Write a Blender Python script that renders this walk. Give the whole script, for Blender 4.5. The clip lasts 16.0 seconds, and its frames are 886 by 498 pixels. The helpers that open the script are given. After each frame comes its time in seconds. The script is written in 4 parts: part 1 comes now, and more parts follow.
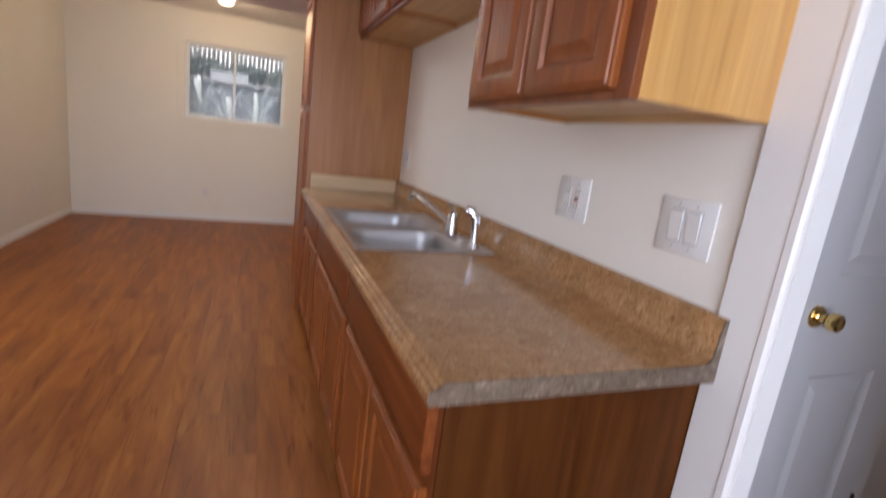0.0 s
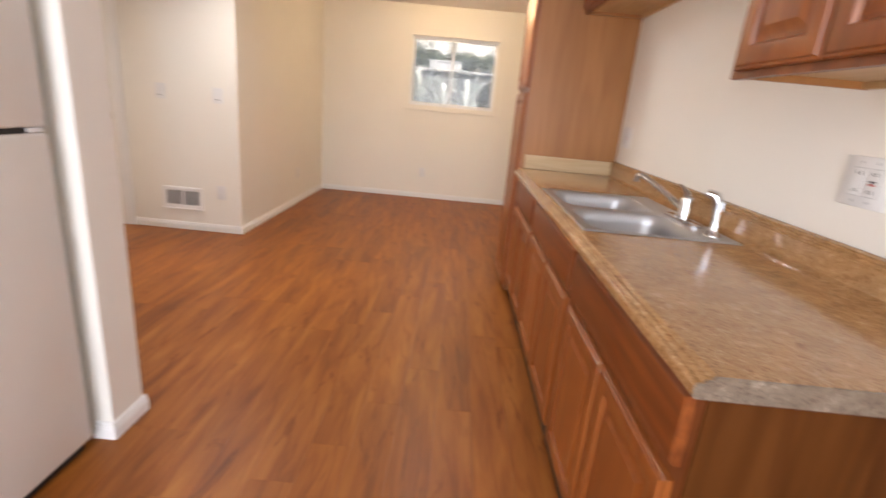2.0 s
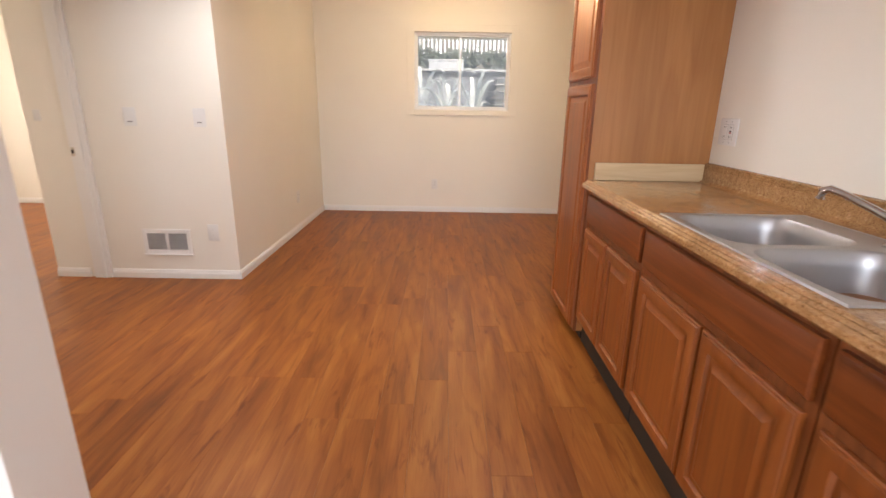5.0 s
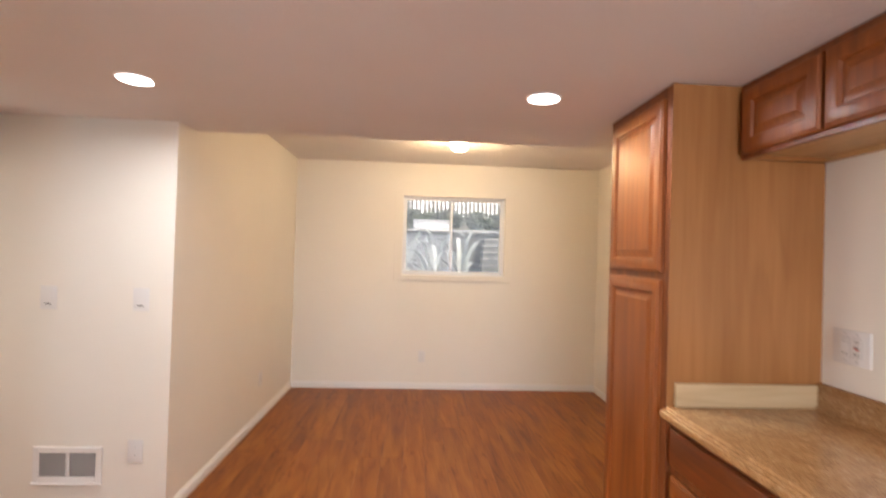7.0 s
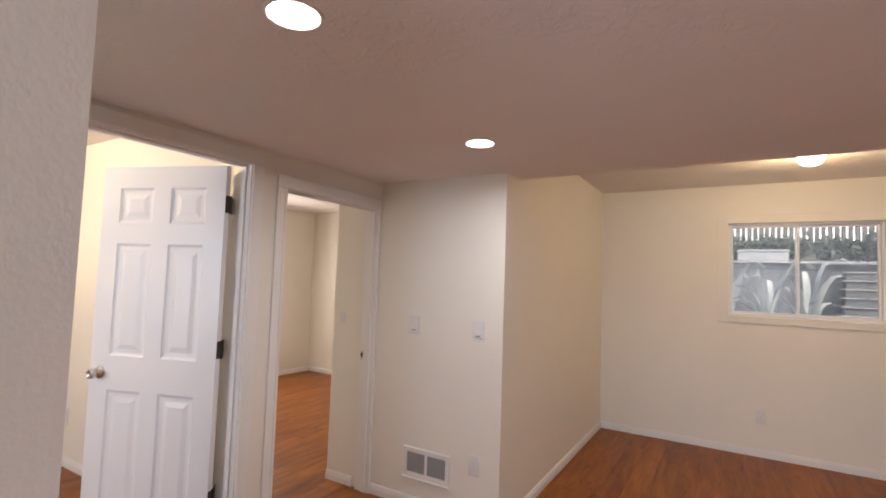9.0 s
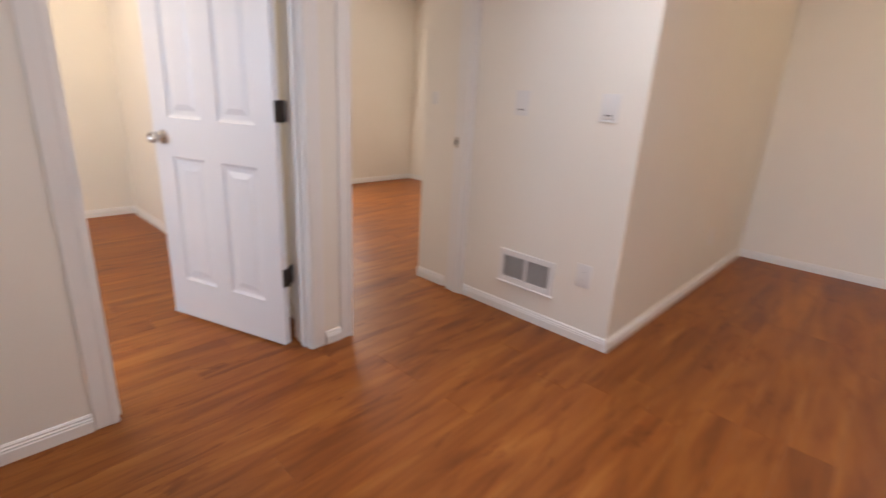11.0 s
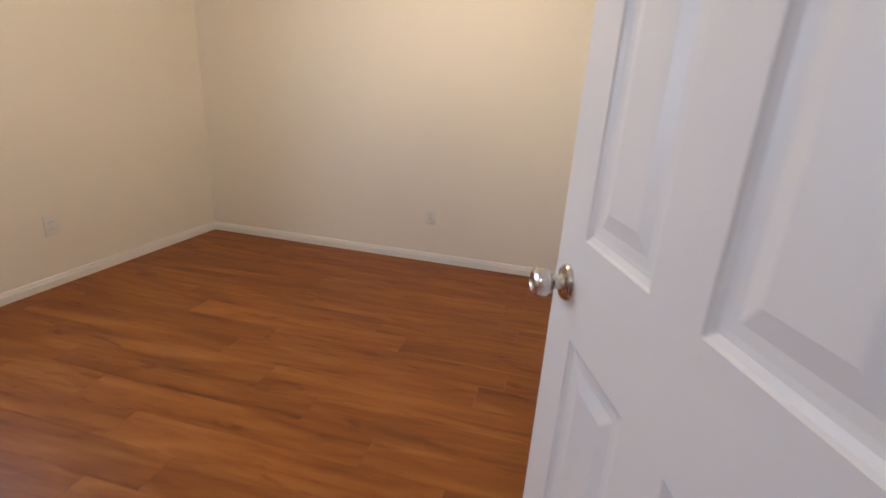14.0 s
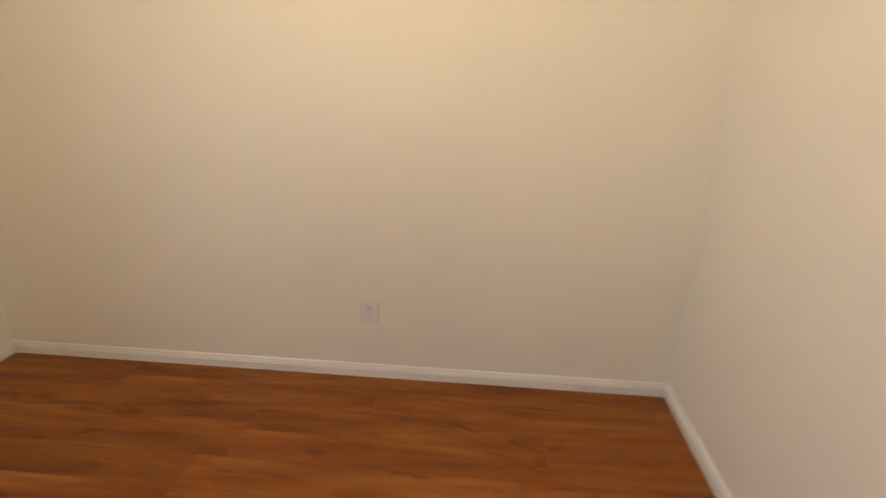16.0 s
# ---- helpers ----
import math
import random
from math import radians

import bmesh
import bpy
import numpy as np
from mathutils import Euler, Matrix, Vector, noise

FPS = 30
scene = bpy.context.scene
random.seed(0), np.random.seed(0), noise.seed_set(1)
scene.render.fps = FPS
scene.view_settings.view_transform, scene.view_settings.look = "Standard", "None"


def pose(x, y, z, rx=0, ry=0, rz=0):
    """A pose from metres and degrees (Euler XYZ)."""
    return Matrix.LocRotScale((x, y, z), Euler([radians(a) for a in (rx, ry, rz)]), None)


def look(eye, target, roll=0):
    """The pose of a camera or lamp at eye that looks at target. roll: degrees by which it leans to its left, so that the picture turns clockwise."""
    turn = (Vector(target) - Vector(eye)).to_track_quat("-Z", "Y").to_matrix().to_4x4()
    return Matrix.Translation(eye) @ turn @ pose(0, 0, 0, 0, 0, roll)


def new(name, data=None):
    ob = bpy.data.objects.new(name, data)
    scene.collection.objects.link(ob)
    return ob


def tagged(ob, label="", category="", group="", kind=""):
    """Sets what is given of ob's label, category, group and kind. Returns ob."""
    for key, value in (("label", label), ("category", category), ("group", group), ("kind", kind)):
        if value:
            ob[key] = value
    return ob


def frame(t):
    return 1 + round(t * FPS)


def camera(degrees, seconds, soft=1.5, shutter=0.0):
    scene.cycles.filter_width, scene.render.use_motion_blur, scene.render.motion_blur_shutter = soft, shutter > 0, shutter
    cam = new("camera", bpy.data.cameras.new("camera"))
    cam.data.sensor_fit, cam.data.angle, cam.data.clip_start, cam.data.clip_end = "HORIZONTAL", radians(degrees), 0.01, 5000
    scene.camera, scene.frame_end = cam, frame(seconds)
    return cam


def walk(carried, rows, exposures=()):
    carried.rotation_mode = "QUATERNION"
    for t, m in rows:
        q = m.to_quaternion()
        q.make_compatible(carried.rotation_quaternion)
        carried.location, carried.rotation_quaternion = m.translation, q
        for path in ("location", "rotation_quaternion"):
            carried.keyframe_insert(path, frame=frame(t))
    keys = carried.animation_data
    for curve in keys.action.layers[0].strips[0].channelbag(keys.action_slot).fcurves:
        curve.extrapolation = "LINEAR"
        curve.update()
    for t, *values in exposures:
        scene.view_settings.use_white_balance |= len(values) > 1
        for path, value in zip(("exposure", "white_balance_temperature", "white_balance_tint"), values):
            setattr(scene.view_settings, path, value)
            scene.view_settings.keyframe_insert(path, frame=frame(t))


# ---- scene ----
cam = camera(85.7, 16.0, 1.5, 0.5)
PATH = [
    (0, (-0.903, -0.634, 1.28), (-0.168, 1.178, 0.859), 7.3),
    (0.5, (-0.906, -0.618, 1.2), (-0.24, 1.123, 0.474), 10.8),
    (1, (-0.923, -0.613, 1.214), (-0.283, 1.152, 0.525), 10.2),
    (1.5, (-0.96, -0.606, 1.234), (-0.457, 1.221, 0.596), 9.2),
    (2, (-1.026, -0.641, 1.264), (-1.048, 1.274, 0.688), 5.3),
    (2.5, (-1.046, -0.648, 1.264), (-1.324, 1.259, 0.729), 6.8),
    (3, (-1.068, -0.622, 1.271), (-1.417, 1.291, 0.805), 5.4),
    (3.2, (-1.087, -0.583, 1.264), (-1.413, 1.318, 0.735), 5.7),
    (5.3, (-1.408, 0.185, 1.264), (-1.34, 2.101, 0.695), 0.5),
    (5.5, (-1.445, 0.276, 1.295), (-1.325, 2.193, 0.736), 1.0),
    (6, (-1.478, 0.473, 1.301), (-1.24, 2.371, 0.718), 4.5),
    (6.5, (-1.546, 0.68, 1.376), (-1.26, 2.636, 1.073), 2.3),
    (7, (-1.564, 0.77, 1.461), (-1.459, 2.767, 1.484), 1.7),
    (7.5, (-1.557, 0.802, 1.507), (-1.608, 2.793, 1.689), 1.5),
    (8, (-1.578, 0.785, 1.494), (-1.973, 2.739, 1.661), 1.5),
    (8.5, (-1.626, 0.758, 1.49), (-2.499, 2.548, 1.674), 1.0),
    (8.7, (-1.663, 0.758, 1.502), (-2.647, 2.489, 1.687), 0.9),
    (10.8, (-1.957, 1.208, 1.201), (-3.13, 2.718, 0.617), 2.1),
    (11, (-2.022, 1.287, 1.18), (-3.324, 2.678, 0.573), 3.2),
    (11.5, (-2.224, 1.47, 1.195), (-3.803, 2.525, 0.569), 5.8),
    (11.8, (-2.401, 1.579, 1.203), (-4.043, 2.58, 0.652), 8.2),
    (12, (-2.531, 1.632, 1.193), (-4.227, 2.555, 0.67), 6.6),
    (12.2, (-2.647, 1.723, 1.203), (-4.42, 2.483, 0.676), 7.2),
    (12.5, (-2.824, 1.833, 1.216), (-4.718, 2.221, 0.706), 8.0),
    (13, (-3.123, 1.952, 1.222), (-5.042, 2.045, 0.665), 4.7),
    (13.4, (-3.385, 2.017, 1.235), (-5.296, 1.939, 0.647), 3.1),
    (13.5, (-3.446, 2.026, 1.234), (-5.354, 1.901, 0.647), 2.4),
    (13.8, (-3.63, 2.023, 1.235), (-5.505, 1.659, 0.64), 3.3),
    (14, (-3.755, 2.007, 1.24), (-5.599, 1.559, 0.61), 3.8),
    (14.2, (-3.84, 1.977, 1.243), (-5.69, 1.547, 0.62), 3.2),
    (14.5, (-4.026, 1.896, 1.247), (-5.945, 1.731, 0.708), 3.7),
    (15, (-4.443, 1.85, 1.29), (-6.334, 1.977, 0.65), 1.5),
    (15.2, (-4.598, 1.815, 1.287), (-6.496, 1.891, 0.663), 1.6),
    (15.5, (-4.779, 1.733, 1.306), (-6.678, 1.822, 0.686), 3.3),
    (16, (-5.15, 1.628, 1.376), (-7.016, 1.436, 0.683), 0.4),
]
EXPOSURES = [(0, -0.12, 6450, 17), (0.5, -0.04, 6500, 16), (1.0, 0.28, 6750, 16), (1.5, 0.48, 7050, 16), (2.5, 0.58, 7300, 16), (5.5, 0.6, 7050, 16), (6.5, 0.64, 7000, 16), (7.5, 0.42, 7200, 17), (8.5, -0.04, 6950, 17), (10.8, 0.14, 6600, 18), (12.5, 0.1, 6550, 18), (13.0, -0.24, 6450, 17), (14.5, -0.48, 6550, 16), (16, -0.46, 7200, 14)]
walk(cam, [(t, look(eye, target, roll)) for t, eye, target, roll in PATH], EXPOSURES)

# ---- world, sun and large lights ----
world = bpy.data.worlds.new("sky")
scene.world = world
world.use_nodes = True
sky = world.node_tree.nodes.new("ShaderNodeTexSky")
sky.sky_type, sky.sun_disc = "NISHITA", False
SUN_WAY = Vector((0.48, -0.42, 0.77)).normalized()
sky.sun_elevation = math.asin(SUN_WAY.z)
sky.sun_rotation = math.atan2(SUN_WAY.x, SUN_WAY.y)
world.node_tree.links.new(sky.outputs[0], world.node_tree.nodes["Background"].inputs[0])
world.node_tree.nodes["Background"].inputs[1].default_value = 0.15


def lamp(name, kind, m, energy, color, size=0.1, size_y=None, spread=None):
    data = bpy.data.lights.new(name, kind)
    data.energy, data.color = energy, color
    if kind == "AREA":
        data.shape = "RECTANGLE" if size_y else "DISK"
        data.size = size
        if size_y:
            data.size_y = size_y
        if spread:
            data.spread = radians(spread)
    if kind == "POINT":
        data.shadow_soft_size = size
    ob = new(name, data)
    ob.matrix_world = m
    return ob


sun = lamp("sun", "SUN", look((0, 0, 20), Vector((0, 0, 20)) - SUN_WAY), 5.0, (1.0, 0.95, 0.86))
sun.data.angle = radians(0.5)
DAY = (0.72, 0.84, 1.0)
WARM = (1.0, 0.77, 0.45)
LED = (0.88, 0.94, 1.0)
# daylight through the glazed opening behind the walk, and through the windows of the two side rooms
lamp("sky_light_south", "AREA", look((-1.4, -2.66, 1.3), (-0.9, 2.5, 1.4)), 106, DAY, 1.8, 1.5)
lamp("sky_light_bedroom", "AREA", look((-4.75, -0.78, 1.45), (-4.9, 3.0, 1.1)), 25, (0.60, 0.78, 1.0), 1.05, 1.0, 150)
lamp("sky_light_west", "AREA", look((-7.24, 4.3, 1.5), (-3.0, 4.3, 1.1)), 50, (0.97, 0.93, 0.82), 1.2, 1.0)


# ---- materials ----
def material(name, color, rough=0.5, metal=0.0):
    m = bpy.data.materials.new(name)
    m.use_nodes = True
    b = m.node_tree.nodes["Principled BSDF"]
    b.inputs["Base Color"].default_value = (*color, 1)
    b.inputs["Roughness"].default_value = rough
    b.inputs["Metallic"].default_value = metal
    return m, m.node_tree, b


def node(nt, kind, **settings):
    n = nt.nodes.new(kind)
    for k, v in settings.items():
        n.inputs[k].default_value = v
    return n


def coords(nt, scale, what="Object", jitter=False):
    tc = nt.nodes.new("ShaderNodeTexCoord")
    mp = node(nt, "ShaderNodeMapping", Scale=scale)
    nt.links.new(tc.outputs[what], mp.inputs["Vector"])
    if jitter:
        info = nt.nodes.new("ShaderNodeObjectInfo")
        geo = nt.nodes.new("ShaderNodeNewGeometry")
        add = nt.nodes.new("ShaderNodeMath")
        nt.links.new(info.outputs["Random"], add.inputs[0])
        nt.links.new(geo.outputs["Random Per Island"], add.inputs[1])
        mul = nt.nodes.new("ShaderNodeMath")
        mul.operation = "MULTIPLY"
        mul.inputs[1].default_value = 57.0
        nt.links.new(add.outputs[0], mul.inputs[0])
        va = nt.nodes.new("ShaderNodeVectorMath")
        nt.links.new(mp.outputs[0], va.inputs[0])
        nt.links.new(mul.outputs[0], va.inputs[1])
        return va.outputs[0], add.outputs[0]
    return mp.outputs[0]


def noise_tex(nt, vec, scale, detail=4.0, rough=0.55, distortion=0.0):
    n = node(nt, "ShaderNodeTexNoise", Scale=scale, Detail=detail, Roughness=rough, Distortion=distortion)
    nt.links.new(vec, n.inputs["Vector"])
    return n.outputs["Fac"]


def figure(nt, vec, scale, distortion, detail=2.0):
    """Cathedral figure of sawn wood: strongly bent bands."""
    n = node(nt, "ShaderNodeTexWave", Scale=scale, Distortion=distortion, Detail=detail)
    n.inputs["Detail Scale"].default_value = 1.1
    n.wave_type, n.bands_direction = "BANDS", "DIAGONAL"
    nt.links.new(vec, n.inputs["Vector"])
    return n.outputs["Fac"]


def ramp(nt, fac, stops):
    r = nt.nodes.new("ShaderNodeValToRGB")
    while len(r.color_ramp.elements) < len(stops):
        r.color_ramp.elements.new(0.5)
    for e, (p, c) in zip(r.color_ramp.elements, stops):
        e.position, e.color = p, (*c, 1)
    nt.links.new(fac, r.inputs[0])
    return r.outputs[0]


def mix(nt, fac, a, b, how="MIX"):
    m = nt.nodes.new("ShaderNodeMix")
    m.data_type, m.blend_type = "RGBA", how
    for value, socket in ((fac, m.inputs[0]), (a, m.inputs[6]), (b, m.inputs[7])):
        if isinstance(value, (int, float)):
            socket.default_value = value
        elif isinstance(value, tuple):
            socket.default_value = (*value, 1)
        else:
            nt.links.new(value, socket)
    return m.outputs[2]


def bump(nt, bsdf, height, strength, distance=0.002):
    b = node(nt, "ShaderNodeBump", Strength=strength, Distance=distance)
    nt.links.new(height, b.inputs["Height"])
    nt.links.new(b.outputs[0], bsdf.inputs["Normal"])


def spread_rough(nt, bsdf, fac, lo, hi):
    r = node(nt, "ShaderNodeMapRange")
    r.inputs["To Min"].default_value, r.inputs["To Max"].default_value = lo, hi
    nt.links.new(fac, r.inputs["Value"])
    nt.links.new(r.outputs[0], bsdf.inputs["Roughness"])


def paint(name, color, rough, grain, strength, stain=0.04):
    m, nt, b = material(name, color, rough)
    v = coords(nt, (1, 1, 1))
    big = noise_tex(nt, v, 1.3, 3.0)
    dark = tuple(c * (1 - stain * 2) for c in color)
    lite = tuple(min(1, c * (1 + stain)) for c in color)
    nt.links.new(ramp(nt, big, [(0.3, dark), (0.7, lite)]), b.inputs["Base Color"])
    bump(nt, b, noise_tex(nt, v, grain, 3.0, 0.6), strength, 0.002)
    spread_rough(nt, b, noise_tex(nt, v, 6.0), rough - 0.06, rough + 0.06)
    return m


WALL = paint("cream_wall_paint", (0.81, 0.775, 0.705), 0.62, 130.0, 0.28, 0.012)
TRIM = paint("white_trim_paint", (0.80, 0.79, 0.77), 0.38, 60.0, 0.06, 0.012)
DOORWHITE = paint("white_door_paint", (0.78, 0.79, 0.82), 0.36, 90.0, 0.10, 0.01)
PLASTIC = paint("white_plastic", (0.74, 0.735, 0.72), 0.35, 200.0, 0.02, 0.01)
FRIDGE = paint("almond_enamel", (0.74, 0.71, 0.66), 0.36, 320.0, 0.18, 0.01)
VINYL = paint("white_vinyl", (0.82, 0.83, 0.84), 0.35, 80.0, 0.03, 0.01)


def ceiling_paint():
    m, nt, b = material("textured_ceiling_paint", (0.78, 0.74, 0.72), 0.75)
    v = coords(nt, (1, 1, 1))
    n = noise_tex(nt, v, 24.0, 6.0, 0.62, 0.8)
    blobs = ramp(nt, n, [(0.50, (0, 0, 0)), (0.60, (1, 1, 1))])
    patch = ramp(nt, noise_tex(nt, v, 1.7, 2.0), [(0.42, (0.04, 0.04, 0.04)), (0.66, (1, 1, 1))])
    bump(nt, b, mix(nt, 1.0, blobs, patch, "MULTIPLY"), 0.36, 0.005)
    nt.links.new(ramp(nt, noise_tex(nt, v, 0.9, 3.0), [(0.3, (0.75, 0.71, 0.69)), (0.7, (0.80, 0.76, 0.74))]), b.inputs["Base Color"])
    return m


CEILING = ceiling_paint()


def plank_wood():
    m, nt, b = material("oak_vinyl_plank", (0.33, 0.14, 0.045), 0.4)
    v, rnd = coords(nt, (6.5, 0.9, 1), "Object", True)
    streak = noise_tex(nt, v, 1.5, 3.0, 0.48, 0.8)
    v2, _ = coords(nt, (70, 3.0, 1), "Object", True)
    fine = noise_tex(nt, v2, 2.0, 4.0, 0.6)
    base = ramp(nt, streak, [(0.27, (0.172, 0.047, 0.009)), (0.42, (0.240, 0.072, 0.0135)), (0.58, (0.302, 0.100, 0.0195)), (0.75, (0.370, 0.138, 0.031))])
    fr = nt.nodes.new("ShaderNodeMath")
    fr.operation = "FRACT"
    nt.links.new(rnd, fr.inputs[0])
    tone = ramp(nt, fr.outputs[0], [(0.0, (0.90, 0.88, 0.87)), (0.5, (1.0, 1.0, 1.0)), (1.0, (1.07, 1.07, 1.07))])
    col = mix(nt, 1.0, base, tone, "MULTIPLY")
    # short dark heartwood flecks
    v3, _ = coords(nt, (15.0, 2.6, 1), "Object", True)
    heart = ramp(nt, noise_tex(nt, v3, 1.0, 5.0, 0.62, 0.9), [(0.585, (1, 1, 1)), (0.68, (0.60, 0.46, 0.40))])
    col = mix(nt, 0.9, col, heart, "MULTIPLY")
    v4, _ = coords(nt, (13.0, 1.6, 1), "Object", True)
    rings_ = ramp(nt, figure(nt, v4, 0.5, 12.0, 4.0), [(0.05, (0.80, 0.72, 0.66)), (0.22, (1, 1, 1)), (1.0, (1.02, 1.02, 1.02))])
    col = mix(nt, 0.55, col, rings_, "MULTIPLY")
    grain = ramp(nt, fine, [(0.34, (0.90, 0.87, 0.84)), (0.50, (1, 1, 1)), (0.7, (1.04, 1.04, 1.04))])
    nt.links.new(mix(nt, 1.0, col, grain, "MULTIPLY"), b.inputs["Base Color"])
    spread_rough(nt, b, streak, 0.34, 0.48)
    b.inputs["Specular IOR Level"].default_value = 0.27
    bump(nt, b, fine, 0.25, 0.001)
    return m


PLANK = plank_wood()


def wood(name, dark, mid, lite, along, rough=0.40, coat=0.12, rings_=0.22):
    m, nt, b = material(name, mid, rough)
    long_scale = [26.0, 26.0, 26.0]
    long_scale["xyz".index(along)] = 1.3
    v, rnd = coords(nt, tuple(long_scale), "Object", True)
    n = noise_tex(nt, v, 1.0, 7.0, 0.6, 0.7)
    col = ramp(nt, n, [(0.28, dark), (0.5, mid), (0.72, lite)])
    wide = [3.0, 3.0, 3.0]
    wide["xyz".index(along)] = 0.5
    big = ramp(nt, noise_tex(nt, coords(nt, tuple(wide)), 1.0, 3.0), [(0.3, (0.82, 0.80, 0.78)), (0.7, (1.08, 1.08, 1.08))])
    col = mix(nt, 1.0, col, big, "MULTIPLY")
    sawn = [6.0, 6.0, 6.0]
    sawn["xyz".index(along)] = 0.9
    v4, _ = coords(nt, tuple(sawn), "Object", True)
    bands = ramp(nt, figure(nt, v4, 0.45, 16.0, 4.0), [(0.04, (0.74, 0.66, 0.60)), (0.25, (1, 1, 1)), (1.0, (1.05, 1.05, 1.05))])
    nt.links.new(mix(nt, rings_, col, bands, "MULTIPLY"), b.inputs["Base Color"])
    pores = [140.0, 140.0, 140.0]
    pores["xyz".index(along)] = 5.0
    bump(nt, b, noise_tex(nt, coords(nt, tuple(pores)), 1.0, 3.0), 0.14, 0.0008)
    spread_rough(nt, b, n, rough - 0.05, rough + 0.09)
    b.inputs["Specular IOR Level"].default_value = 0.38
    b.inputs["Coat Weight"].default_value, b.inputs["Coat Roughness"].default_value = coat, 0.18
    return m


CHERRY = ((0.178, 0.045, 0.009), (0.255, 0.070, 0.013), (0.325, 0.100, 0.021))
DOOR_WOOD = wood("honey_cherry_door_wood", *CHERRY, "z")
RAIL_WOOD = wood("honey_cherry_drawer_wood", (0.115, 0.026, 0.005), (0.185, 0.046, 0.009), (0.265, 0.076, 0.016), "y")
FRAME_WOOD = wood("dark_cherry_face_frame", (0.11, 0.03, 0.009), (0.20, 0.058, 0.016), (0.28, 0.09, 0.026), "z")
VENEER = wood("warm_oak_veneer", (0.315, 0.130, 0.040), (0.36, 0.154, 0.050), (0.40, 0.178, 0.060), "z", 0.36, 0.15)
# end veneer far darker and duller than VENEER: its shade is in the colour
END = wood("shade_dark_end_veneer", (0.054, 0.0155, 0.003), (0.073, 0.0222, 0.0043), (0.094, 0.0305, 0.0066), "z", 0.5, 0.0, 0.7)
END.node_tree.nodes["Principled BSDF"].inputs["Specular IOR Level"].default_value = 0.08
GOLDEN = wood("golden_birch_panel", (0.46, 0.235, 0.068), (0.60, 0.33, 0.105), (0.68, 0.42, 0.15), "z", 0.36, 0.15)
PALE = wood("pale_birch_strip", (0.50, 0.35, 0.19), (0.62, 0.46, 0.27), (0.70, 0.55, 0.34), "x", 0.4, 0.1)
UNDER = wood("light_plywood_underside", (0.50, 0.31, 0.14), (0.62, 0.41, 0.20), (0.70, 0.50, 0.27), "y", 0.45, 0.05)


def laminate(name, colors, rough):
    m, nt, b = material(name, colors[1], rough)
    v = coords(nt, (1, 1, 1))
    a = noise_tex(nt, v, 52.0, 7.0, 0.72, 0.9)
    c = noise_tex(nt, v, 170.0, 4.0, 0.6, 0.4)
    big = noise_tex(nt, v, 9.0, 4.0, 0.6, 1.2)
    base = ramp(nt, a, [(0.32, colors[0]), (0.46, colors[1]), (0.54, colors[1]), (0.66, colors[2])])
    speck = ramp(nt, c, [(0.36, (0.58, 0.50, 0.44)), (0.46, (1, 1, 1)), (0.60, (1, 1, 1)), (0.68, (1.32, 1.30, 1.26))])
    col = mix(nt, 1.0, base, speck, "MULTIPLY")
    veins = ramp(nt, big, [(0.35, (0.82, 0.80, 0.77)), (0.65, (1.10, 1.09, 1.08))])
    nt.links.new(mix(nt, 1.0, col, veins, "MULTIPLY"), b.inputs["Base Color"])
    bump(nt, b, c, 0.03, 0.0005)
    return m


COUNTER = laminate("brown_granite_laminate", ((0.255, 0.130, 0.052), (0.42, 0.235, 0.106), (0.56, 0.360, 0.190)), 0.15)
ENDCAP = laminate("grey_granite_end_cap", ((0.070, 0.045, 0.030), (0.155, 0.115, 0.083), (0.27, 0.215, 0.17)), 0.35)


def metal(name, color, rough, grain=None):
    m, nt, b = material(name, color, rough, 1.0)
    if grain:
        v = coords(nt, grain)
        n = noise_tex(nt, v, 3.0, 3.0)
        spread_rough(nt, b, n, rough - 0.06, rough + 0.1)
        bump(nt, b, n, 0.04, 0.0004)
    return m


STEEL = metal("brushed_stainless_steel", (0.47, 0.47, 0.475), 0.40, (8, 90, 8))
CHROME = metal("polished_chrome", (0.62, 0.62, 0.63), 0.09)
BRASS = metal("polished_brass", (0.72, 0.52, 0.20), 0.14, (40, 40, 40))
NICKEL = metal("satin_nickel", (0.62, 0.59, 0.55), 0.24, (60, 60, 60))
BRONZE = metal("dark_bronze_hinge", (0.10, 0.085, 0.075), 0.42, (80, 80, 80))
DARK = material("dark_slot", (0.015, 0.014, 0.013), 0.6)[0]
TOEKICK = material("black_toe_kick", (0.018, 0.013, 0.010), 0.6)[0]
REDMARK = material("red_button", (0.5, 0.05, 0.04), 0.4)[0]
GREYMESH = material("grey_grille", (0.21, 0.205, 0.20), 0.5)[0]
# grey for flat rims that paint the shadow line round plate inserts
RIM = material("painted_gap_shade", (0.46, 0.455, 0.45), 0.6)[0]


def emitter(name, color, strength):
    m, nt, b = material(name, (0.9, 0.9, 0.88), 0.4)
    b.inputs["Emission Color"].default_value = (*color, 1)
    b.inputs["Emission Strength"].default_value = strength
    return m


LED_LENS = emitter("glowing_led_lens", (0.98, 0.98, 1.0), 9.0)
DOME_LENS = emitter("glowing_dome_glass", (1.0, 0.84, 0.58), 7.0)


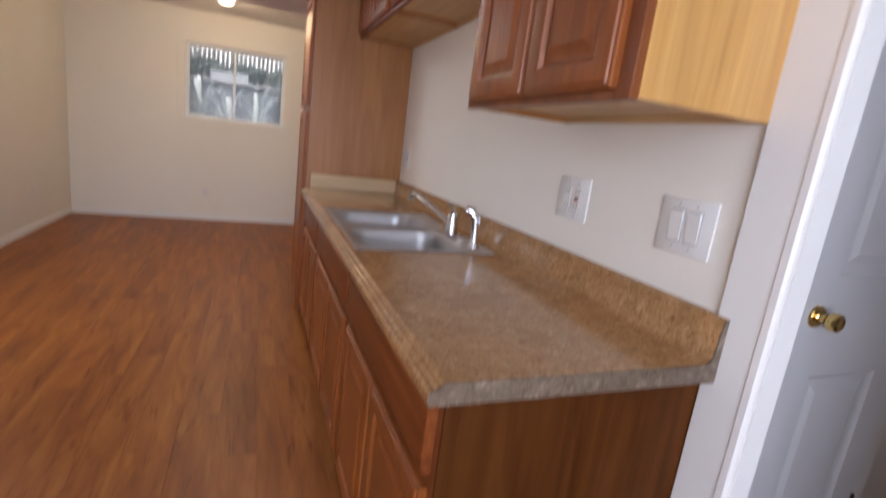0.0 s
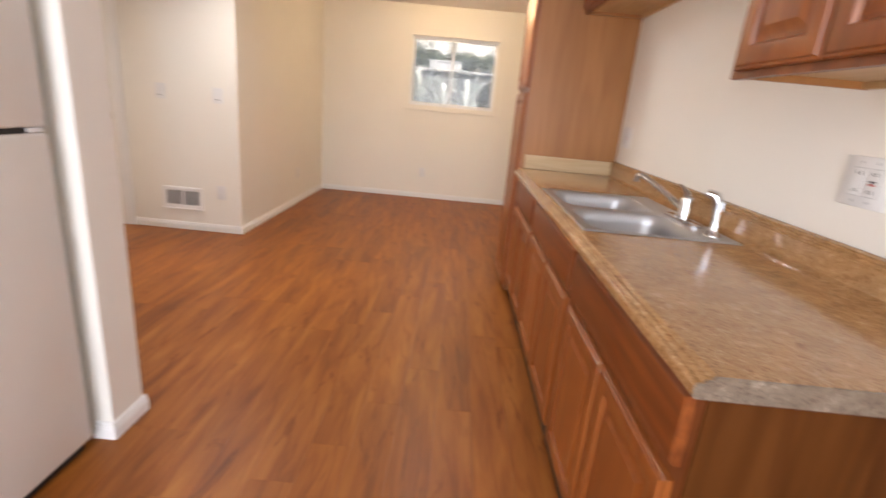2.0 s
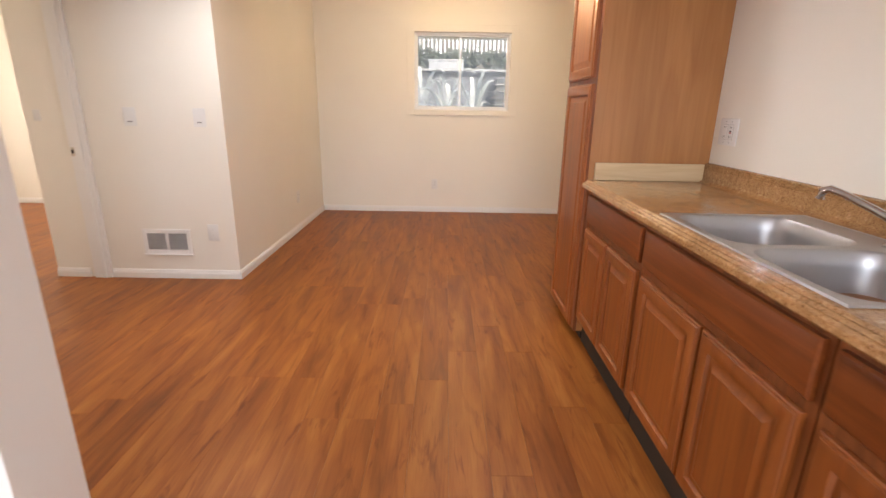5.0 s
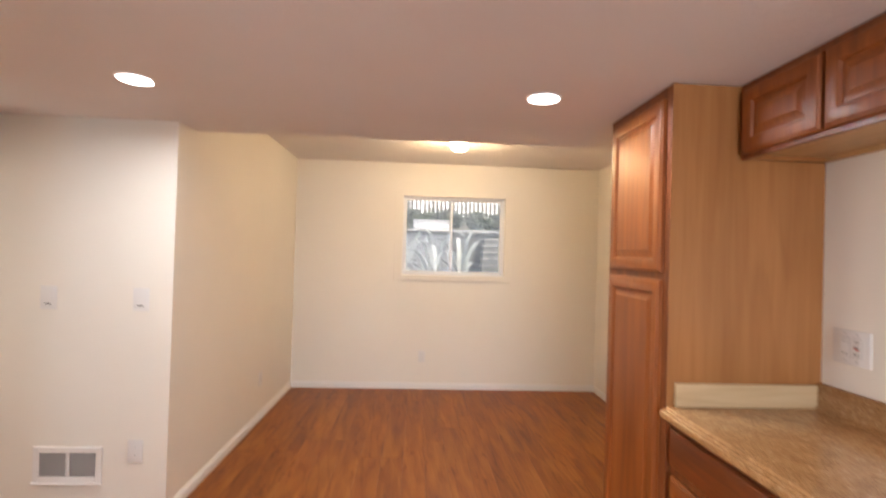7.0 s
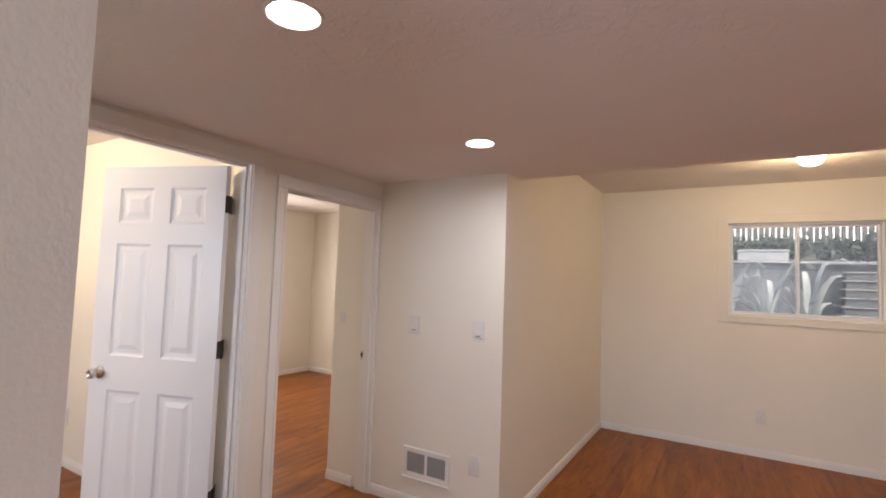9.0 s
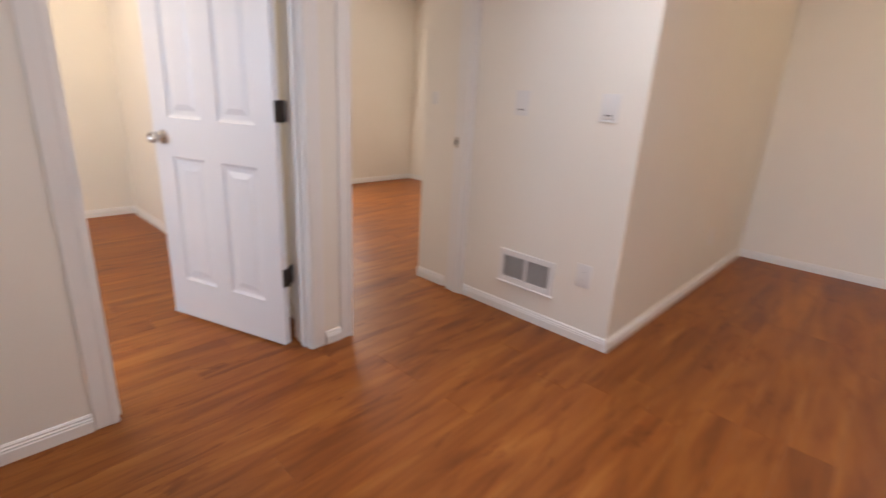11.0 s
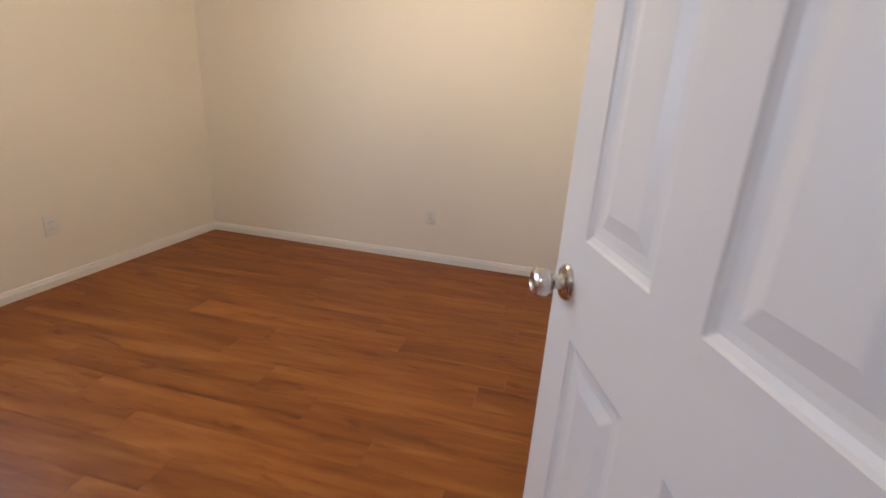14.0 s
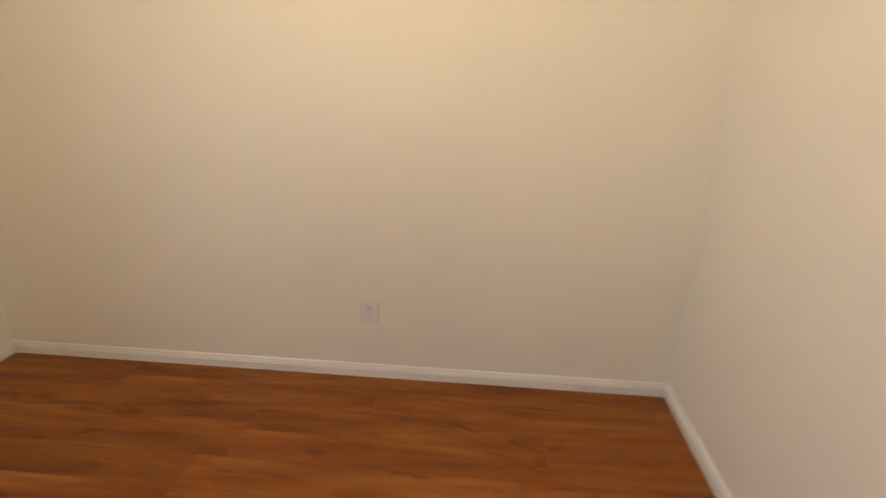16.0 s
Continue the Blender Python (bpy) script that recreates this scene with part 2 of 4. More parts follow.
def glass_pane():
    m, nt, b = material("window_glass", (0.95, 0.97, 0.97), 0.02)
    b.inputs["Transmission Weight"].default_value = 1.0
    b.inputs["IOR"].default_value = 1.2
    # translucent film that mixes the window's glare and haze into the pane
    film = nt.nodes.new("ShaderNodeBsdfTranslucent")
    film.inputs["Color"].default_value = (0.9, 0.95, 1.0, 1)
    both = nt.nodes.new("ShaderNodeMixShader")
    haze = ramp(nt, noise_tex(nt, coords(nt, (1, 1, 1)), 5.0, 4.0), [(0.3, (0.16, 0.16, 0.16)), (0.7, (0.28, 0.28, 0.28))])
    nt.links.new(haze, both.inputs[0])
    nt.links.new(b.outputs[0], both.inputs[1])
    nt.links.new(film.outputs[0], both.inputs[2])
    nt.links.new(both.outputs[0], nt.nodes["Material Output"].inputs["Surface"])
    return m


GLASS = glass_pane()


def rough_stone(name, a, c, scale, rough=0.85, strength=0.5):
    m, nt, b = material(name, a, rough)
    v, _ = coords(nt, (1, 1, 1), "Object", True)
    n = noise_tex(nt, v, scale, 6.0, 0.65)
    nt.links.new(ramp(nt, n, [(0.3, a), (0.7, c)]), b.inputs["Base Color"])
    bump(nt, b, noise_tex(nt, v, scale * 6, 4.0), strength, 0.006)
    return m


BLOCK = rough_stone("grey_concrete_block", (0.17, 0.18, 0.18), (0.27, 0.28, 0.28), 5.0)
CAPSTONE = rough_stone("pale_cap_stone", (0.55, 0.55, 0.53), (0.75, 0.75, 0.73), 7.0)
SOIL = rough_stone("dry_ground", (0.16, 0.145, 0.11), (0.30, 0.27, 0.21), 3.0)
GRAVELGREY = rough_stone("grey_yard_ground", (0.22, 0.22, 0.21), (0.36, 0.36, 0.35), 14.0)
BOARD = rough_stone("weathered_fence_board", (0.19, 0.175, 0.13), (0.30, 0.28, 0.21), 9.0, 0.8, 0.3)
LEAF = rough_stone("green_leaf", (0.07, 0.105, 0.06), (0.15, 0.19, 0.11), 12.0, 0.5, 0.1)
PALELEAF = rough_stone("silvery_leaf", (0.50, 0.55, 0.52), (0.74, 0.78, 0.76), 8.0, 0.45, 0.1)
BARK = rough_stone("brown_bark", (0.07, 0.05, 0.035), (0.14, 0.10, 0.07), 20.0)
WHITEBOX = rough_stone("sunlit_white_plastic", (0.78, 0.79, 0.80), (0.84, 0.84, 0.84), 5.0, 0.5, 0.05)

# ---- building helpers ----
ORIGIN = {}


def thing(name, base, label, category, group="", kind="", rz=0.0):
    """An Empty at the base of a thing. rz None: its parts are given in world metres, else in its own frame."""
    ob = new(name)
    ob.empty_display_size = 0.05
    if rz is None:
        ob.matrix_world = pose(*base)
        ORIGIN[ob.name] = Vector(base)
    else:
        ob.matrix_world = pose(*base, 0, 0, rz)
        ORIGIN[ob.name] = Vector((0, 0, 0))
    return tagged(ob, label, category, group, kind)


def mesh_of(name, bm, mat, smooth=False):
    me = bpy.data.meshes.new(name)
    bmesh.ops.recalc_face_normals(bm, faces=bm.faces)
    bm.to_mesh(me)
    bm.free()
    me.materials.append(mat)
    if smooth:
        me.polygons.foreach_set("use_smooth", [True] * len(me.polygons))
        me.set_sharp_from_angle(angle=radians(smooth if smooth > 1 else 40))
    return me


def part(name, bm, mat, parent, label="", smooth=False):
    org = ORIGIN[parent.name]
    if org.length > 0:
        bmesh.ops.translate(bm, verts=bm.verts, vec=-org)
    ob = new(name, mesh_of(name, bm, mat, smooth))
    ob.parent = parent
    ORIGIN[ob.name] = org
    if label:
        tagged(ob, label)
    return ob


def setting(name, bm, mat, label, category, smooth=False):
    return tagged(new(name, mesh_of(name, bm, mat, smooth)), label, category, "", "structure")


def box(bm, x0, x1, y0, y1, z0, z1, bev=0.0, seg=1):
    m = Matrix.LocRotScale(((x0 + x1) / 2, (y0 + y1) / 2, (z0 + z1) / 2), None, (abs(x1 - x0), abs(y1 - y0), abs(z1 - z0)))
    made = bmesh.ops.create_cube(bm, size=1.0, matrix=m)
    if bev > 0:
        edges = list({e for v in made["verts"] for e in v.link_edges})
        bmesh.ops.bevel(bm, geom=edges, offset=bev, segments=seg, profile=0.5, affect="EDGES")
    return bm


def one_box(*a, **k):
    return box(bmesh.new(), *a, **k)


def rings(loops, cap_start=True, cap_end=True, bm=None, closed=True):
    """A skin over a row of loops with the same number of points."""
    bm = bm or bmesh.new()
    rows = [[bm.verts.new(p) for p in loop] for loop in loops]
    n = len(rows[0])
    for a, b in zip(rows, rows[1:]):
        for i in range(n if closed else n - 1):
            j = (i + 1) % n
            bm.faces.new((a[i], a[j], b[j], b[i]))
    if cap_start:
        bm.faces.new(rows[0])
    if cap_end:
        bm.faces.new(rows[-1])
    return bm


def extrude(profile, axis, a, b, bm=None):
    """A closed outline, pushed along an axis from a to b. The outline gives the two other axes, in order."""
    def at(p, s):
        q = list(p)
        q.insert("xyz".index(axis), s)
        return tuple(q)
    return rings([[at(p, a) for p in profile], [at(p, b) for p in profile]], bm=bm)


def turned(profile, center, axis="z", seg=28, bm=None, caps=True):
    """A body of revolution: rows of (radius, height along the axis)."""
    loops = []
    for r, h in profile:
        loop = []
        for i in range(seg):
            c, s = r * math.cos(2 * math.pi * i / seg), r * math.sin(2 * math.pi * i / seg)
            p = {"z": (c, s, h), "y": (c, h, s), "x": (h, c, s)}[axis]
            loop.append(Vector(center) + Vector(p))
        loops.append(loop)
    return rings(loops, caps, caps, bm)


def tube(points, radii, seg=12, bm=None):
    pts = [Vector(p) for p in points]
    loops = []
    for i, p in enumerate(pts):
        way = (pts[min(i + 1, len(pts) - 1)] - pts[max(i - 1, 0)]).normalized()
        side = way.cross(Vector((0.13, 0.3, 1))).normalized() if abs(way.z) < 0.95 else way.cross(Vector((1, 0.1, 0))).normalized()
        up = side.cross(way).normalized()
        r = radii[i] if isinstance(radii, (list, tuple)) else radii
        loops.append([p + r * (math.cos(2 * math.pi * k / seg) * side + math.sin(2 * math.pi * k / seg) * up) for k in range(seg)])
    return rings(loops, bm=bm)


def panel_rings(bm, u0, u1, w0, w1, steps, flip):
    """Nested rectangles in the plane of u (across) and w (up); steps of (inset, depth). flip maps u, depth, w to a point."""
    loops = []
    for inset, d in steps:
        loops.append([flip(u0 + inset, d, w0 + inset), flip(u1 - inset, d, w0 + inset), flip(u1 - inset, d, w1 - inset), flip(u0 + inset, d, w1 - inset)])
    return rings(loops, False, True, bm)


# ---- the setting: floor, walls, ceilings ----
X_HALL, X_HALLB = -3.84, -3.96
Y_VENT, X_DIN, Y_NORTH, X_EAST = 3.43, -2.88, 5.965, 0.42
Z_KIT, Z_DIN, Z_TOP = 2.142, 2.445, 2.62
X_BED, Y_BEDN, Y_BEDS = -7.06, 2.46, -0.805
WIN = (-1.735, -0.62, 1.234, 2.085)

wall_bm = one_box(0.0, 0.05, -2.7, -0.88, 0, Z_TOP)
box(wall_bm, 0.0, 0.05, -0.88, -0.07, 2.06, Z_TOP)
box(wall_bm, 0.0, 0.05, -0.07, 3.1, 0, Z_TOP)
box(wall_bm, 0.0, 0.54, 3.1, 3.2, 0, Z_TOP)
setting("wall_east", wall_bm, WALL, "cream painted kitchen wall behind the counter", "wall")
setting("wall_dining_east", one_box(X_EAST, 0.54, 3.2, Y_NORTH, 0, Z_TOP), WALL, "cream painted dining wall", "wall")

wall_bm = one_box(X_DIN - 0.12, WIN[0], Y_NORTH, Y_NORTH + 0.14, 0, Z_TOP)
box(wall_bm, WIN[1], 0.54, Y_NORTH, Y_NORTH + 0.14, 0, Z_TOP)
box(wall_bm, WIN[0], WIN[1], Y_NORTH, Y_NORTH + 0.14, 0, WIN[2])
box(wall_bm, WIN[0], WIN[1], Y_NORTH, Y_NORTH + 0.14, WIN[3], Z_TOP)
setting("wall_north", wall_bm, WALL, "warm cream painted wall with one sliding window", "wall")
setting("wall_dining_west", one_box(X_DIN - 0.12, X_DIN, Y_VENT + 0.12, Y_NORTH, 0, Z_TOP), WALL, "cream painted dining wall with outside corner", "wall")
setting("wall_vent", one_box(-4.25, X_DIN, Y_VENT, Y_VENT + 0.12, 0, Z_TOP), WALL, "cream wall with thermostats and a floor-level vent", "wall")
setting("wall_second_room_east", one_box(-4.25, -4.13, Y_VENT + 0.12, 6.1, 0, Z_TOP), WALL, "plain cream wall of the second room", "wall")

D1 = (1.566, 2.345, 2.045)
D2 = (2.585, 3.405, 1.955)
wall_bm = one_box(X_HALLB, X_HALL, -2.7, D1[0] - 0.02, 0, Z_TOP)
box(wall_bm, X_HALLB, X_HALL, D1[0] - 0.02, D1[1] + 0.02, D1[2] + 0.02, Z_TOP)
box(wall_bm, X_HALLB, X_HALL, D1[1] + 0.02, D2[0] - 0.02, 0, Z_TOP)
box(wall_bm, X_HALLB, X_HALL, D2[0] - 0.02, Y_VENT, D2[2] + 0.02, Z_TOP)
setting("wall_hall_west", wall_bm, WALL, "cream wall with two bedroom doorways", "wall")
setting("wall_stub", one_box(X_HALL, -2.17, 0.787, 0.95, 0, Z_TOP), WALL, "short cream partition wall beside the refrigerator", "wall")
setting("wall_bedroom_north", one_box(-7.42, X_HALLB, Y_BEDN, Y_BEDN + 0.12, 0, Z_TOP), WALL, "plain cream partition wall of the bedroom", "wall")
setting("wall_bedroom_west", one_box(X_BED - 0.12, X_BED, Y_BEDS - 0.12, Y_BEDN, 0, Z_TOP), WALL, "plain cream bedroom wall with one outlet", "wall")
wall_bm = one_box(X_BED, -5.3, Y_BEDS - 0.12, Y_BEDS, 0, Z_TOP)
box(wall_bm, -4.2, X_HALLB, Y_BEDS - 0.12, Y_BEDS, 0, Z_TOP)
box(wall_bm, -5.3, -4.2, Y_BEDS - 0.12, Y_BEDS, 0, 0.92)
box(wall_bm, -5.3, -4.2, Y_BEDS - 0.12, Y_BEDS, 2.0, Z_TOP)
setting("wall_bedroom_south", wall_bm, WALL, "plain cream bedroom wall with one outlet", "wall")
wall_bm = one_box(-7.42, -7.30, Y_BEDN + 0.12, 3.7, 0, Z_TOP)
box(wall_bm, -7.42, -7.30, 4.9, 6.1, 0, Z_TOP)
box(wall_bm, -7.42, -7.30, 3.7, 4.9, 0, 1.0)
box(wall_bm, -7.42, -7.30, 3.7, 4.9, 2.0, Z_TOP)
setting("wall_second_room_west", wall_bm, WALL, "plain cream wall of the second room", "wall")
setting("wall_second_room_north", one_box(-7.42, -4.13, 6.1, 6.22, 0, Z_TOP), WALL, "plain cream wall of the second room", "wall")
wall_bm = one_box(X_HALLB, -2.35, -2.82, -2.7, 0, Z_TOP)
box(wall_bm, -0.45, 0.12, -2.82, -2.7, 0, Z_TOP)
box(wall_bm, -2.35, -0.45, -2.82, -2.7, 2.07, Z_TOP)
box(wall_bm, -2.35, -0.45, -2.82, -2.7, 0, 0.45)
setting("wall_south", wall_bm, WALL, "plain cream wall behind the starting point", "wall")
wall_bm = one_box(0.12, 1.7, 0.235, 0.335, 0, Z_TOP)
box(wall_bm, 1.6, 1.7, -1.5, 0.235, 0, Z_TOP)
box(wall_bm, 0.12, 1.7, -1.6, -1.5, 0, Z_TOP)
setting("wall_vestibule", wall_bm, WALL, "plain cream walls of a small side lobby", "wall")

ceil = one_box(X_HALL, 0.0, -2.7, 3.645, Z_KIT, Z_KIT + 0.1)
box(ceil, X_DIN, 0.0, 3.56, 3.645, Z_KIT + 0.1, Z_DIN + 0.1)
setting("ceiling", ceil, CEILING, "low white textured plaster ceiling", "ceiling")
setting("ceiling_dining", one_box(X_DIN, X_EAST, 3.645, Y_NORTH, Z_DIN, Z_DIN + 0.1), CEILING, "white textured dining ceiling", "ceiling")
setting("ceiling_bedroom", one_box(X_BED, X_HALLB, Y_BEDS, Y_BEDN, 2.42, 2.52), CEILING, "white textured bedroom ceiling", "ceiling")
setting("ceiling_second_room", one_box(-7.3, X_HALLB, Y_BEDN + 0.12, 6.1, 2.42, 2.52), CEILING, "white textured ceiling of the second room", "ceiling")
setting("ceiling_lobby", one_box(0.12, 1.6, -1.5, 0.235, 2.2, 2.3), CEILING, "white lobby ceiling", "ceiling")
setting("roof", one_box(-7.5, 1.8, -2.9, 6.3, Z_TOP, Z_TOP + 0.15), CEILING, "flat roof slab", "roof")
floor = setting("floor", one_box(-7.42, 1.7, -2.82, 6.22, -0.12, -0.008), SOIL, "orange-brown oak look vinyl plank floor", "floor")


# baseboards
def baseboard(x0, y0, x1, y1, nx, ny):
    """One run of stepped white baseboard; nx, ny: the way that it faces."""
    prof = [(0, 0), (0.014, 0), (0.014, 0.040), (0.011, 0.044), (0.012, 0.050), (0.008, 0.054), (0.009, 0.060), (0.004, 0.066), (0, 0.066)]
    a, b = [], []
    for d, z in prof:
        a.append((x0 + nx * d, y0 + ny * d, z))
        b.append((x1 + nx * d, y1 + ny * d, z))
    setting("baseboard", rings([a, b]), TRIM, "white stepped wooden baseboard", "baseboard")


baseboard(X_DIN + 0.014, Y_NORTH, X_EAST, Y_NORTH, 0, -1)
baseboard(X_DIN, Y_VENT - 0.014, X_DIN, Y_NORTH, 1, 0)
baseboard(X_EAST, 3.2, X_EAST, Y_NORTH - 0.014, -1, 0)
baseboard(-3.835, Y_VENT, X_DIN, Y_VENT, 0, -1)
baseboard(-4.25, Y_VENT, -4.005, Y_VENT, 0, -1)
baseboard(-4.25, Y_VENT, -4.25, 6.1, -1, 0)
baseboard(X_HALL, 0.964, X_HALL, 1.488, 1, 0)
baseboard(X_HALL, 2.428, X_HALL, 2.514, 1, 0)
baseboard(X_HALL, 0.95, -2.17, 0.95, 0, 1)
baseboard(-2.17, 0.773, -2.17, 0.964, 1, 0)
baseboard(-2.235, 0.787, -2.17, 0.787, 0, -1)
baseboard(X_BED, Y_BEDS, X_BED, Y_BEDN, 1, 0)
baseboard(X_BED + 0.014, Y_BEDN, X_HALLB, Y_BEDN, 0, -1)
baseboard(X_BED + 0.014, Y_BEDS, X_HALLB, Y_BEDS, 0, 1)
baseboard(-7.30, 2.58, -7.30, 6.1, 1, 0)
baseboard(-7.286, 6.1, -4.25, 6.1, 0, -1)
baseboard(X_HALLB, 2.58, -7.3, 2.58, 0, 1)


# door casings and jambs
def doorway(x, xb, y0, y1, z, near=True, far=True, wide=0.075, out=1, stop=True):
    """Jamb boards through the wall, a stop and casings on the face at x."""
    lo, hi = min(x, xb), max(x, xb)
    jamb = one_box(lo - 0.002, hi + 0.002, y0 - 0.02, y0, 0, z + 0.02)
    box(jamb, lo - 0.002, hi + 0.002, y1, y1 + 0.02, 0, z + 0.02)
    box(jamb, lo - 0.002, hi + 0.002, y0, y1, z, z + 0.02)
    if stop:
        mid = (lo + hi) / 2
        box(jamb, mid - 0.006, mid + 0.03, y0, y0 + 0.011, 0, z - 0.011, bev=0.003)
        box(jamb, mid - 0.006, mid + 0.03, y1 - 0.011, y1, 0, z - 0.011, bev=0.003)
        box(jamb, mid - 0.006, mid + 0.03, y0, y1, z - 0.011, z, bev=0.003)
    setting("trim", jamb, TRIM, "white painted door jamb with stop", "door frame")
    if near:
        leg = one_box(x, x + out * 0.012, y0 - wide, y0 - 0.004, 0, z + 0.004, bev=0.003)
        box(leg, x, x + out * 0.0145, y0 - 0.026, y0 - 0.006, 0, z + 0.004, bev=0.003)
        setting("trim", leg, TRIM, "white painted door casing", "trim")
    if far:
        leg = one_box(x, x + out * 0.012, y1 + 0.004, y1 + wide, 0, z + 0.004, bev=0.003)
        box(leg, x, x + out * 0.0145, y1 + 0.006, y1 + 0.026, 0, z + 0.004, bev=0.003)
        setting("trim", leg, TRIM, "white painted door casing", "trim")
    head = one_box(x, x + out * 0.012, y0 - (wide if near else 0.0), y1 + (wide if far else 0.0), z + 0.005, min(z + wide, Z_KIT - 0.002), bev=0.003)
    setting("trim", head, TRIM, "white painted door head casing", "trim")


doorway(X_HALL, X_HALLB, *D1)
doorway(X_HALL, X_HALLB, *D2, far=False)
doorway(0.0, 0.05, -0.86, -0.090, 2.04, wide=0.118, out=-1, stop=False)

# window: casing, vinyl frame, two sashes
win = thing("window_1", ((WIN[0] + WIN[1]) / 2, Y_NORTH, WIN[2]), "white vinyl sliding window with painted wooden casing", "window", "", "structure", None)
cas = bmesh.new()
for a in ((WIN[0] - 0.085, WIN[0], WIN[2] - 0.062, WIN[3] + 0.075), (WIN[1], WIN[1] + 0.085, WIN[2] - 0.062, WIN[3] + 0.075)):
    box(cas, a[0], a[1], Y_NORTH - 0.012, Y_NORTH, a[2], a[3], bev=0.002)
box(cas, WIN[0], WIN[1], Y_NORTH - 0.012, Y_NORTH, WIN[3], WIN[3] + 0.075, bev=0.002)
part("window_casing", cas, WALL, win, "cream painted flat wooden casing")
part("window_sill", one_box(WIN[0], WIN[1], Y_NORTH - 0.022, Y_NORTH, WIN[2] - 0.062, WIN[2], bev=0.003), WALL, win)
fr = bmesh.new()
for a in ((WIN[0], WIN[0] + 0.020, WIN[2], WIN[3]), (WIN[1] - 0.020, WIN[1], WIN[2], WIN[3]), (WIN[0] + 0.020, WIN[1] - 0.020, WIN[2], WIN[2] + 0.022), (WIN[0] + 0.020, WIN[1] - 0.020, WIN[3] - 0.018, WIN[3])):
    box(fr, a[0], a[1], Y_NORTH + 0.045, Y_NORTH + 0.125, a[2], a[3], bev=0.003)
part("window_frame", fr, VINYL, win, "white vinyl frame")
XM = -1.205
for x0, x1, dy in ((WIN[0] + 0.021, XM + 0.014, 0.062), (XM - 0.014, WIN[1] - 0.021, 0.092)):
    sash = bmesh.new()
    z0, z1 = WIN[2] + 0.023, WIN[3] - 0.019
    for a in ((x0, x0 + 0.018, z0, z1), (x1 - 0.018, x1, z0, z1), (x0 + 0.018, x1 - 0.018, z0, z0 + 0.018), (x0 + 0.018, x1 - 0.018, z1 - 0.018, z1)):
        box(sash, a[0], a[1], Y_NORTH + dy, Y_NORTH + dy + 0.026, a[2], a[3], bev=0.003)
    s = part("sash", sash, VINYL, win)
    pane = part("pane", one_box(x0 + 0.017, x1 - 0.017, Y_NORTH + dy + 0.010, Y_NORTH + dy + 0.014, z0 + 0.017, z1 - 0.017), GLASS, s, "clear glass pane")
    pane.visible_shadow = False


